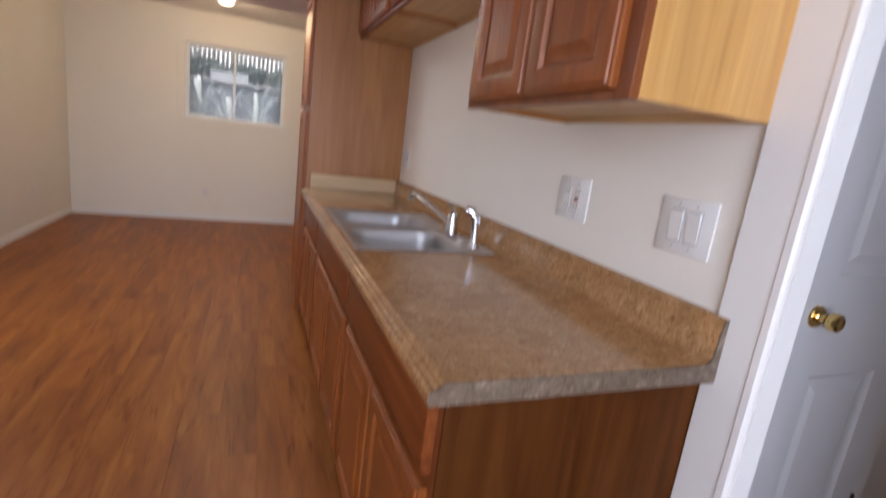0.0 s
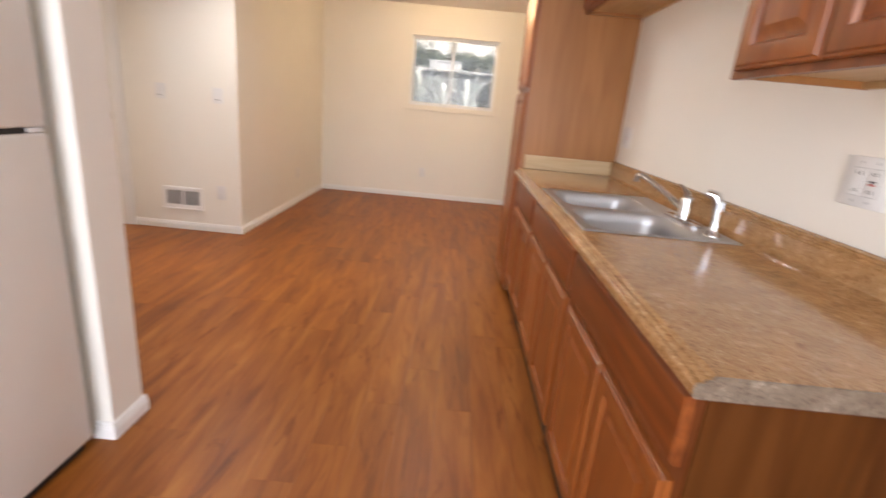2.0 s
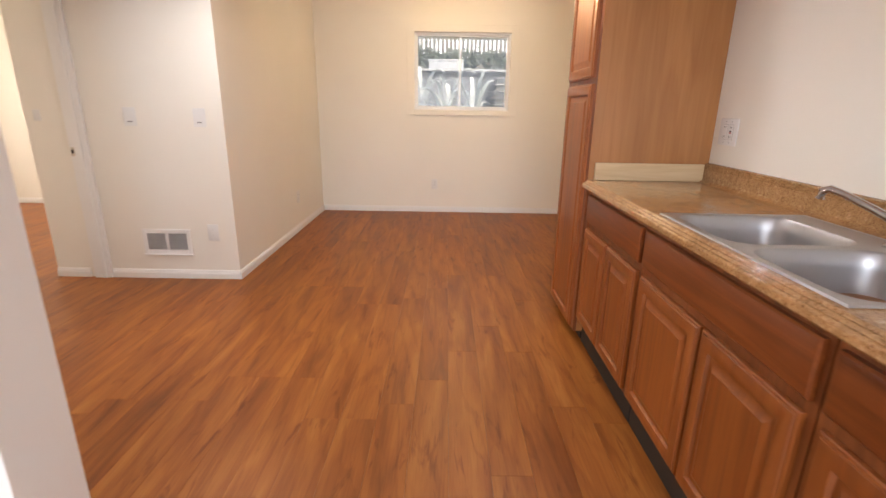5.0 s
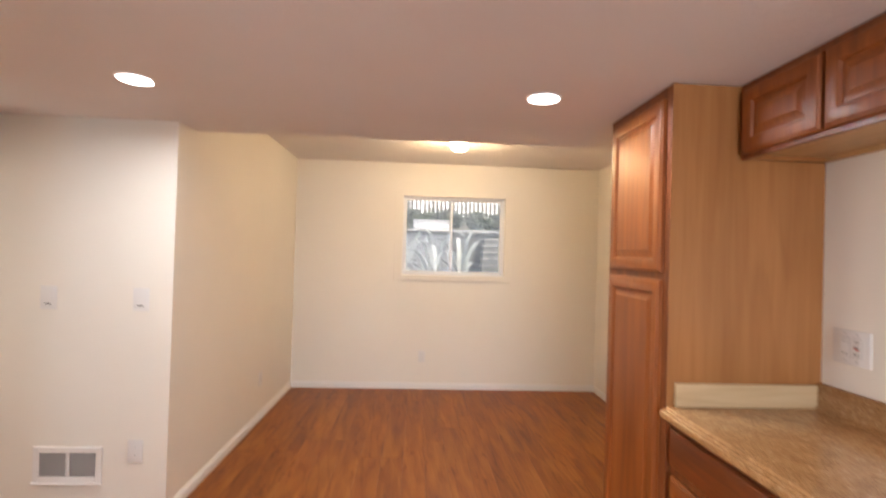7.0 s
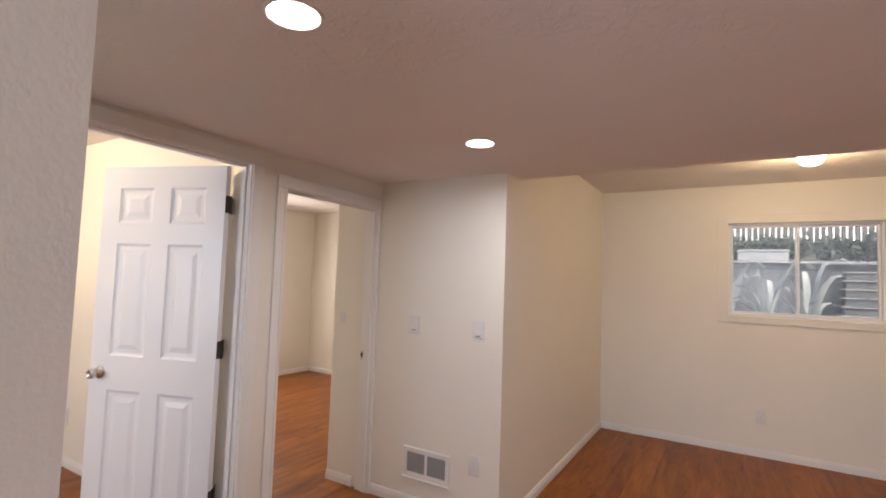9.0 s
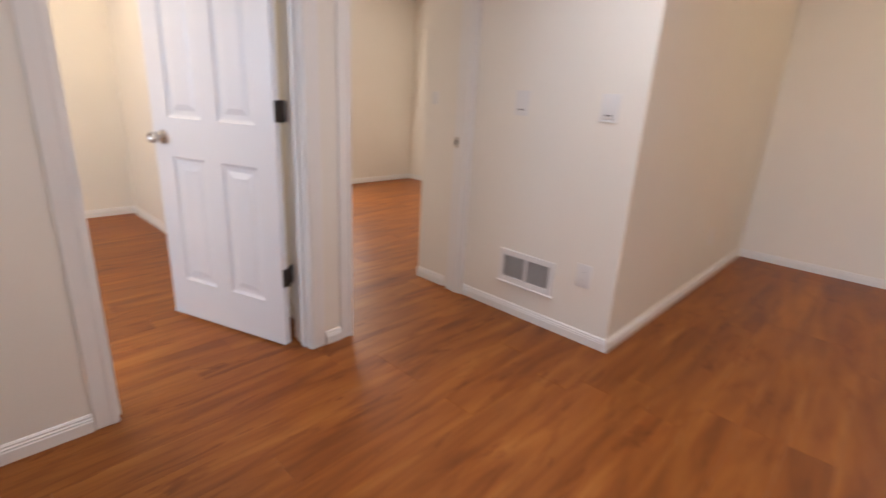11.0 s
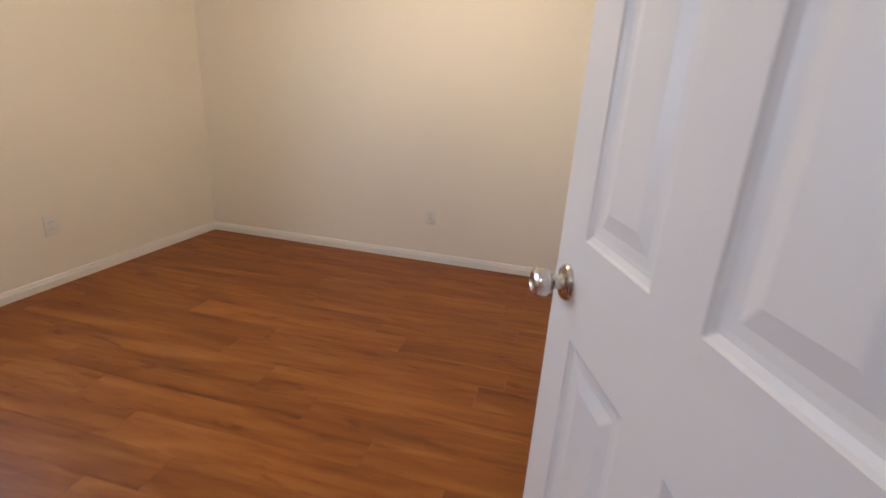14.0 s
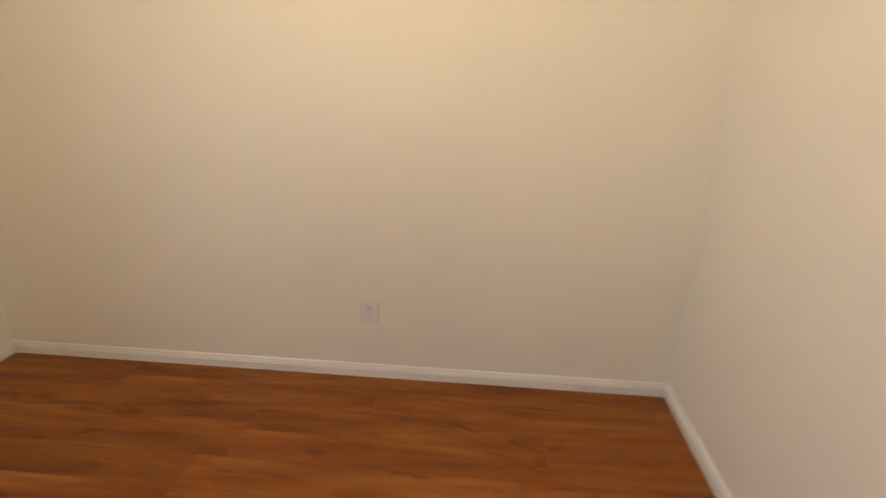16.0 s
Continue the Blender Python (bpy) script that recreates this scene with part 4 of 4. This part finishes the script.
# ---- wall plates, thermostats, vent ----
def plate_thing(name, label, category, group, place, rz, w=0.078, h=0.125):
    ob = thing(name, place, label, category, group, "", rz)
    part("plate", one_box(-w / 2, w / 2, -0.006, 0.0, -h / 2, h / 2, bev=0.0025, seg=2), PLASTIC, ob, "", 40)
    return ob


def gfci(place, rz, w=0.15):
    ob = plate_thing("gfci_outlet", "white ground-fault outlet with test buttons on the wall", "outlet", "kitchen outlets", place, rz, w)
    for u in (-0.024, 0.024):
        part("insert_rim", one_box(u - 0.0185, u + 0.0185, -0.0063, -0.0060, -0.0355, 0.0355), RIM, ob, "thin grey rim painted as the shadow round the insert")
        part("insert", one_box(u - 0.017, u + 0.017, -0.0085, -0.0064, -0.034, 0.034, bev=0.001), PLASTIC, ob)
        for z in (-0.022, 0.022):
            for x in (u - 0.006, u + 0.006):
                part("slot", one_box(x - 0.0014, x + 0.0014, -0.0090, -0.0086, z - 0.0045, z + 0.0045), DARK, ob)
        for z in (-0.048, 0.048):
            part("screw", turned([(0.0035, -0.0068), (0.0035, -0.0062)], (u, 0, z), "y", 8), STEEL, ob)
    part("test_button", one_box(0.016, 0.032, -0.0096, -0.0086, 0.001, 0.006), DARK, ob, "black test button")
    part("reset_button", one_box(0.016, 0.032, -0.0096, -0.0086, -0.006, -0.001), REDMARK, ob, "red reset button")


def duplex(place, rz, group="wall outlets"):
    ob = plate_thing("wall_outlet", "white duplex power outlet low on a cream wall", "outlet", group, place, rz, 0.075, 0.12)
    for z in (-0.02, 0.02):
        part("receptacle", turned([(0.0165, -0.0085), (0.0172, -0.006)], (0, 0, z), "y", 16), PLASTIC, ob)
        for x in (-0.006, 0.006):
            part("slot", one_box(x - 0.001, x + 0.001, -0.0092, -0.0086, z - 0.001, z + 0.007), DARK, ob)
    part("screw", turned([(0.003, -0.0066), (0.003, -0.0062)], (0, 0, 0), "y", 8), STEEL, ob)


gfci((0.0, 0.588, 1.172), -90)
gfci((0.0, 2.403, 1.171), -90)
sw = plate_thing("light_switch", "white double rocker light switch on the kitchen wall", "light switch", "", (0.0, 0.162, 1.17), -90, 0.150, 0.125)
for x in (-0.024, 0.024):
    bm = bmesh.new()
    prof = [(-0.006, -0.034), (-0.0075, -0.034), (-0.0125, 0.033), (-0.006, 0.034)]
    extrude([(p, q) for p, q in prof], "x", x - 0.0165, x + 0.0165, bm)
    # flat grey sheet in place of the shadow round each rocker
    part("rocker_frame", one_box(x - 0.0195, x + 0.0195, -0.0063, -0.0060, -0.037, 0.037), RIM, sw, "thin grey rim painted as the shadow round the rocker")
    part("rocker", bm, PLASTIC, sw)
    for z in (-0.048, 0.048):
        part("screw", turned([(0.003, -0.0066), (0.003, -0.0062)], (x, 0, z), "y", 8), STEEL, sw)
duplex((-1.487, Y_NORTH, 0.35), 0)
duplex((X_BED, 1.093, 0.35), 90)
duplex((-5.75, Y_BEDS, 0.36), 180)
duplex((-5.99, Y_BEDN, 0.352), 0)
duplex((X_DIN, 4.95, 0.35), 90)
blank = plate_thing("blank_plate", "white blank cover plate beside the vent", "cover plate", "", (-3.045, Y_VENT, 0.357), 0, 0.078, 0.122)
for z in (-0.021, 0.021):
    part("screw", turned([(0.003, -0.0066), (0.003, -0.0062)], (0, 0, z), "y", 8), STEEL, blank)
for x in (-3.522, -3.043):
    th = thing("thermostat", (x, Y_VENT, 1.17), "small white wall thermostat with a display slot", "thermostat", "thermostats on the vent wall", "", 0)
    part("back_plate", one_box(-0.043, 0.043, -0.004, 0.0, -0.062, 0.062, bev=0.0015), PLASTIC, th)
    part("cover", one_box(-0.036, 0.036, -0.008, -0.0041, -0.048, 0.058, bev=0.0015, seg=2), PLASTIC, th, "", 40)
    part("display", one_box(-0.016, 0.016, -0.0088, -0.0082, -0.036, -0.029), GREYMESH, th, "narrow grey slot")
    part("lower_lip", one_box(-0.042, 0.042, -0.006, -0.0041, -0.062, -0.052, bev=0.0008), PLASTIC, th)
jack = plate_thing("small_wall_plate", "small white plate high on the inner corridor wall", "cover plate", "", (-4.16, Y_VENT, 1.17), 0, 0.05, 0.075)

vt = thing("wall_vent", (-3.39, Y_VENT, 0.282), "white metal wall register with two grey grilles", "vent", "", "", 0)
VW, VH = 0.352, 0.192
bm = bmesh.new()
for a in ((-VW / 2, -VW / 2 + 0.030, -VH / 2, VH / 2), (VW / 2 - 0.030, VW / 2, -VH / 2, VH / 2), (-VW / 2 + 0.030, VW / 2 - 0.030, VH / 2 - 0.032, VH / 2), (-VW / 2 + 0.030, VW / 2 - 0.030, -VH / 2, -VH / 2 + 0.036), (-0.009, 0.009, -VH / 2 + 0.036, VH / 2 - 0.032)):
    box(bm, a[0], a[1], -0.012, 0.0, a[2], a[3], bev=0.0025)
part("frame", bm, TRIM, vt, "white painted metal frame")
part("bottom_lip", one_box(-VW / 2 - 0.004, VW / 2 + 0.004, -0.018, -0.0005, -VH / 2 - 0.006, -VH / 2 + 0.004, bev=0.002), TRIM, vt)
part("backing", one_box(-VW / 2 + 0.02, VW / 2 - 0.02, -0.002, -0.001, -VH / 2 + 0.03, VH / 2 - 0.03), DARK, vt)
for s in (-1, 1):
    for k in range(11):
        z = -VH / 2 + 0.042 + k * 0.0112
        g = bmesh.new()
        extrude([(-0.009, z), (-0.003, z + 0.005), (-0.003, z + 0.0062), (-0.009, z + 0.0012)], "x", min(s * 0.010, s * 0.145), max(s * 0.010, s * 0.145), g)
        part("slat", g, GREYMESH, vt)
    for k in range(15):
        x = s * (0.014 + k * 0.0092)
        part("mesh_bar", one_box(x - 0.0011, x + 0.0011, -0.0098, -0.0088, -VH / 2 + 0.037, VH / 2 - 0.033), TRIM, vt)

rg_ = thing("wall_register", (-5.4, 2.46, 0.19), "low white louvred register on the cream bedroom wall", "wall vent", "", "", None)
fr_ = bmesh.new()
for a in ((-5.555, -5.245, 0.263, 0.288), (-5.555, -5.245, 0.092, 0.117), (-5.555, -5.53, 0.1175, 0.2625), (-5.27, -5.245, 0.1175, 0.2625)):
    box(fr_, a[0], a[1], 2.446, 2.4595, a[2], a[3], bev=0.003)
part("frame", fr_, TRIM, rg_)
for k in range(9):
    sl = extrude([(2.4585, 0.119 + k * 0.016), (2.4475, 0.127 + k * 0.016), (2.4475, 0.129 + k * 0.016), (2.4585, 0.121 + k * 0.016)], "x", -5.529, -5.271)
    part("slat", sl, TRIM, rg_)
# ---- ceiling lamps ----
def downlight(x, y):
    ob = thing("recessed_light", (x, y, Z_KIT), "round recessed ceiling light, switched on", "ceiling light", "recessed ceiling lights", "", 0)
    part("trim_ring", turned([(0.076, 0.0), (0.075, -0.003), (0.070, -0.005), (0.066, -0.004), (0.066, 0.0)], (0, 0, 0), "z", 36, None, False), TRIM, ob, "", 30)
    part("lens", turned([(0.0665, -0.0035), (0.045, -0.0050), (0.004, -0.0055)], (0, 0, 0), "z", 36, None, True), LED_LENS, ob, "glowing white lens", 30)
    lamp("downlight_beam", "AREA", look((x, y, Z_KIT - 0.012), (x, y, 0)), 7.8, LED, 0.14, None, 172)


for x, y in ((-2.742, 2.785), (-1.045, 2.785), (-2.655, 1.565)):
    downlight(x, y)


def dome_light(x, y, z, energy, color=WARM):
    ob = thing("dome_light", (x, y, z), "round flush dome ceiling light, glowing warm", "ceiling light", "dome ceiling lights", "", 0)
    part("base_ring", turned([(0.072, 0.0), (0.072, -0.012), (0.068, -0.016), (0.062, -0.016)], (0, 0, 0), "z", 40), TRIM, ob, "", 30)
    part("shade", turned([(0.066, -0.014), (0.076, -0.026), (0.081, -0.044), (0.079, -0.062), (0.068, -0.082), (0.048, -0.097), (0.022, -0.105), (0.003, -0.106)], (0, 0, 0), "z", 40), DOME_LENS, ob, "frosted glass dome", 60)
    lamp("dome_glow", "POINT", pose(x, y, z - 0.16), energy, color, 0.06)


dome_light(-1.24, 4.80, Z_DIN, 20.5)
# unseen bedroom light; the bowl is added to keep direct light off the floor
bl = thing("bowl_ceiling_light", (-5.55, 1.15, 2.42), "unseen ceiling light with an added opaque bowl that shades the floor", "ceiling light", "", "", 0)
part("canopy", turned([(0.065, 0.0), (0.065, -0.012), (0.03, -0.025), (0.008, -0.028)], (0, 0, 0), "z", 28), NICKEL, bl, "", 40)
part("rod", tube([(0, 0, -0.02), (0, 0, -0.225)], 0.006, 10), NICKEL, bl)
part("bowl", turned([(0.080, -0.206), (0.082, -0.212), (0.062, -0.226), (0.035, -0.234), (0.004, -0.237)], (0, 0, 0), "z", 40), NICKEL, bl, "added metal bowl that blocks direct light to the floor", 60)
lamp("bowl_glow", "POINT", pose(-5.55, 1.15, 2.42 - 0.115), 70.0, (1.0, 0.80, 0.50), 0.05)

# ---- yard behind the window ----
HAZE = emitter("bright_hazy_sky", (0.97, 0.99, 1.0), 2.2)
setting("backdrop", one_box(-16, 14, 22.0, 22.1, 0.0, 12.0), HAZE, "bright hazy sky behind the fence", "sky")
g = bmesh.new()
for a in ((-300, 300, 14.0, 300), (-300, 300, -300, -2.83), (-300, -7.52, -2.83, 14.0), (1.82, 300, -2.83, 14.0)):
    g.faces.new([g.verts.new(p) for p in ((a[0], a[2], -0.05), (a[1], a[2], -0.05), (a[1], a[3], -0.05), (a[0], a[3], -0.05))])
bmesh.ops.remove_doubles(g, verts=g.verts, dist=0.01)
setting("ground", g, SOIL, "dry open ground round the house", "ground")
setting("yard", one_box(-7.5, 1.8, 6.32, 8.0, -0.06, 0.92), GRAVELGREY, "grey gravel yard strip outside the window", "ground")
bank = bmesh.new()
extrude([(8.22, 0.9), (8.22, 1.80), (10.2, 2.12), (13.9, 2.5), (13.9, 0.9)], "x", -7.5, 5.0, bank)
setting("bank", bank, SOIL, "planted earth bank above the retaining wall", "ground")
rw = thing("retaining_wall", (-1.2, 8.1, 0.92), "grey concrete block retaining wall in the yard", "retaining wall", "", "", None)
part("core", one_box(-5.0, 2.6, 8.06, 8.215, 0.9, 1.80), BLOCK, rw)
for row in range(4):
    x = -5.0 + (0.2 if row % 2 else 0.0)
    while x < 2.4:
        bm = one_box(x + 0.002, x + 0.398, 8.0, 8.07, 0.922 + row * 0.2, 1.118 + row * 0.2, bev=0.006)
        part("block", bm, BLOCK, rw)
        x += 0.4
for k in range(13):
    part("cap_stone", one_box(-5.0 + k * 0.58, -4.43 + k * 0.58, 7.99, 8.25, 1.805, 1.84, bev=0.008), CAPSTONE, rw, "pale cap stone")
fence = thing("fence", (-1.2, 10.2, 2.12), "weathered vertical board fence with light gaps", "fence", "", "", None)
for z in (2.55, 3.75):
    part("rail", one_box(-6.5, 4.5, 10.27, 10.31, z, z + 0.09), BOARD, fence)
rng = random.Random(4)
for k in range(132):
    x = -6.4 + k * 0.082
    w = 0.060 + rng.uniform(-0.006, 0.006)
    part("board", one_box(x, x + w, 10.245, 10.268, 2.10 + rng.uniform(0, 0.04), 4.15 + rng.uniform(-0.02, 0.02), bev=0.003), BOARD, fence)
part("post", one_box(-6.5, -6.4, 10.31, 10.41, 2.2, 4.1), BOARD, fence)
part("post", one_box(4.4, 4.5, 10.31, 10.41, 2.2, 4.1), BOARD, fence)


def shrub(x, y, z, r, seed, label):
    ob = thing("shrub", (x, y, z), label, "shrub", "shrubs on the bank", "", None)
    rg = random.Random(seed)
    st = bmesh.new()
    tips = []
    for k in range(7):
        a, e = rg.uniform(0, 6.28), rg.uniform(0.6, 1.3)
        tip = Vector((x + r * 0.8 * math.cos(a) * math.cos(e), y + r * 0.6 * math.sin(a) * math.cos(e), z + r * math.sin(e)))
        tube([(x, y, z - 0.05), (Vector((x, y, z)) + tip) / 2 + Vector((0, 0, 0.04)), tip], [0.018, 0.012, 0.005], 6, st)
        tips.append(tip)
    part("stems", st, BARK, ob)
    fo = bmesh.new()
    for k in range(620):
        c = rg.choice(tips)
        p = Vector((x, y, z)).lerp(c, rg.uniform(0.35, 1.1)) + Vector((rg.gauss(0, r * 0.28), rg.gauss(0, r * 0.22), rg.gauss(0, r * 0.18)))
        p.z = max(p.z, z + 0.02)
        d1 = Vector((rg.gauss(0, 1), rg.gauss(0, 1), rg.gauss(0, 0.6))).normalized()
        d2 = d1.cross(Vector((rg.gauss(0, 1), rg.gauss(0, 1), rg.gauss(0, 1)))).normalized()
        s = rg.uniform(0.03, 0.06)
        fo.faces.new([fo.verts.new(p + q) for q in (-d1 * s, d2 * s * 0.45, d1 * s, -d2 * s * 0.45)])
    part("foliage", fo, LEAF, ob)


for k, (x, y, r) in enumerate(((-2.6, 8.9, 0.34), (-1.95, 8.7, 0.34), (-0.62, 8.6, 0.24), (-0.25, 8.7, 0.26), (-1.62, 8.5, 0.24), (-1.0, 8.9, 0.24), (0.0, 8.75, 0.3), (-3.4, 9.0, 0.36), (0.7, 9.0, 0.36), (-1.2, 9.5, 0.24))):
    shrub(x, y, 1.80 + (y - 8.22) * 0.16, r, 20 + k, "dark green leafy shrub on the earth bank")


def strap_plant(x, y, z, seed, n=15):
    ob = thing("strap_leaf_plant", (x, y, z), "pale strap-leaved plant by the retaining wall", "plant", "", "", None)
    rg = random.Random(seed)
    for k in range(n):
        a = rg.uniform(0, 6.28)
        reach, up = rg.uniform(0.25, 0.6), rg.uniform(0.35, 0.85)
        w = rg.uniform(0.026, 0.048)
        across = Vector((-math.sin(a), math.cos(a), 0))
        left, right = [], []
        for i in range(7):
            f = i / 6
            p = Vector((x + math.cos(a) * reach * f ** 1.3, y + 0.5 * math.sin(a) * reach * f ** 1.3, z + up * math.sin(f * 2.0) / 0.91))
            ww = w * (1 - f ** 2.2) + 0.002
            left.append(p - across * ww)
            right.append(p + across * ww + Vector((0, 0, 0.012)))
        bm = bmesh.new()
        rings([left, [(l + r) / 2 - Vector((0, 0, 0.008)) for l, r in zip(left, right)], right], False, False, bm, False)
        part("leaf", bm, PALELEAF, ob, "", 60)


strap_plant(-1.75, 7.55, 0.92, 3)
strap_plant(-1.35, 7.3, 0.92, 9, 12)
strap_plant(-0.95, 7.6, 0.92, 14, 9)
wb = thing("white_planter_box", (-1.37, 8.1, 1.84), "sunlit white rectangular box on the retaining wall", "box", "", "", None)
part("body", one_box(-1.64, -1.10, 8.0, 8.2, 1.841, 1.955, bev=0.01), WHITEBOX, wb)
part("lid", one_box(-1.65, -1.09, 7.99, 8.21, 1.955, 1.98, bev=0.006), WHITEBOX, wb)

steps = thing("stone_steps", (-0.62, 7.8, 0.92), "pale stone steps leaning on the retaining wall", "steps", "", "", None)
for k in range(8):
    part("step", one_box(-0.66 + k * 0.012, -0.30, 7.60 + k * 0.045, 7.99, 0.921 + k * 0.1, 1.004 + k * 0.1, bev=0.012), BLOCK, steps)
    # pale stone on the treads paints the sunlit step tops
    part("tread", one_box(-0.68 + k * 0.012, -0.30, 7.585 + k * 0.045, 7.99, 1.0045 + k * 0.1, 1.0205 + k * 0.1), CAPSTONE, steps, "pale tread, its sunlit edge put into the colour")

# plain outer walls round the unseen corners of the house
for k, a in enumerate(((-7.50, -4.02, -2.83, -2.70), (-7.50, -7.38, -2.69, -0.96), (1.70, 1.82, -2.83, 6.30))):
    setting("wall_outer_%d" % (k + 1), one_box(a[0], a[1], a[2], a[3], -0.05, 2.5), WALL, "plain painted outer wall of the house", "wall")

# ---- floor planks ----
PW, PL = 0.152, 1.22


def plank_bm(bm, x0, x1, y0, y1):
    b, z0 = 0.0006, -0.0006
    lo = [(x0 + 0.0002, y0 + 0.0002, z0), (x1 - 0.0002, y0 + 0.0002, z0), (x1 - 0.0002, y1 - 0.0002, z0), (x0 + 0.0002, y1 - 0.0002, z0)]
    hi = [(x0 + b, y0 + b, 0.0), (x1 - b, y0 + b, 0.0), (x1 - b, y1 - b, 0.0), (x0 + b, y1 - b, 0.0)]
    base = [(x, y, -0.0078) for x, y, _ in lo]
    return rings([base, lo, hi], False, True, bm)


rng = random.Random(11)
rest = bmesh.new()
meshes = {}
count = 0
x = -7.40
while x < 1.6:
    y = -2.8 - rng.choice((0.0, 0.31, 0.62, 0.93, 0.2, 0.75))
    while y < 6.2:
        y0, y1 = max(y, -2.8), min(y + PL, 6.2)
        x1 = min(x + PW, 1.69)
        near = (x > -3.9 and x < -0.35 and y1 > -0.6 and y0 < 5.6) or (x < -3.8 and x > -7.1 and y0 < 2.5 and y1 > -0.75)
        if (x < -4.0 and y1 < -0.95) or (x > 0.55 and y0 > 0.3):
            y += PL
            continue
        if near and count < 298 and y1 - y0 > 0.05:
            key = (round(x1 - x, 4), round(y1 - y0, 4))
            if key not in meshes:
                meshes[key] = mesh_of("plank", plank_bm(None, -key[0] / 2, key[0] / 2, -key[1] / 2, key[1] / 2), PLANK)
            ob = new("plank", meshes[key])
            ob.location = ((x + x1) / 2, (y0 + y1) / 2, 0)
            ob.parent = floor
            count += 1
        elif y1 - y0 > 0.02:
            plank_bm(rest, x, x1, y0, y1)
        y += PL
    x += PW
far_planks = new("far_planks", mesh_of("far_planks", rest, PLANK))
far_planks.parent = floor
tagged(far_planks, "", "", "", "stuff")
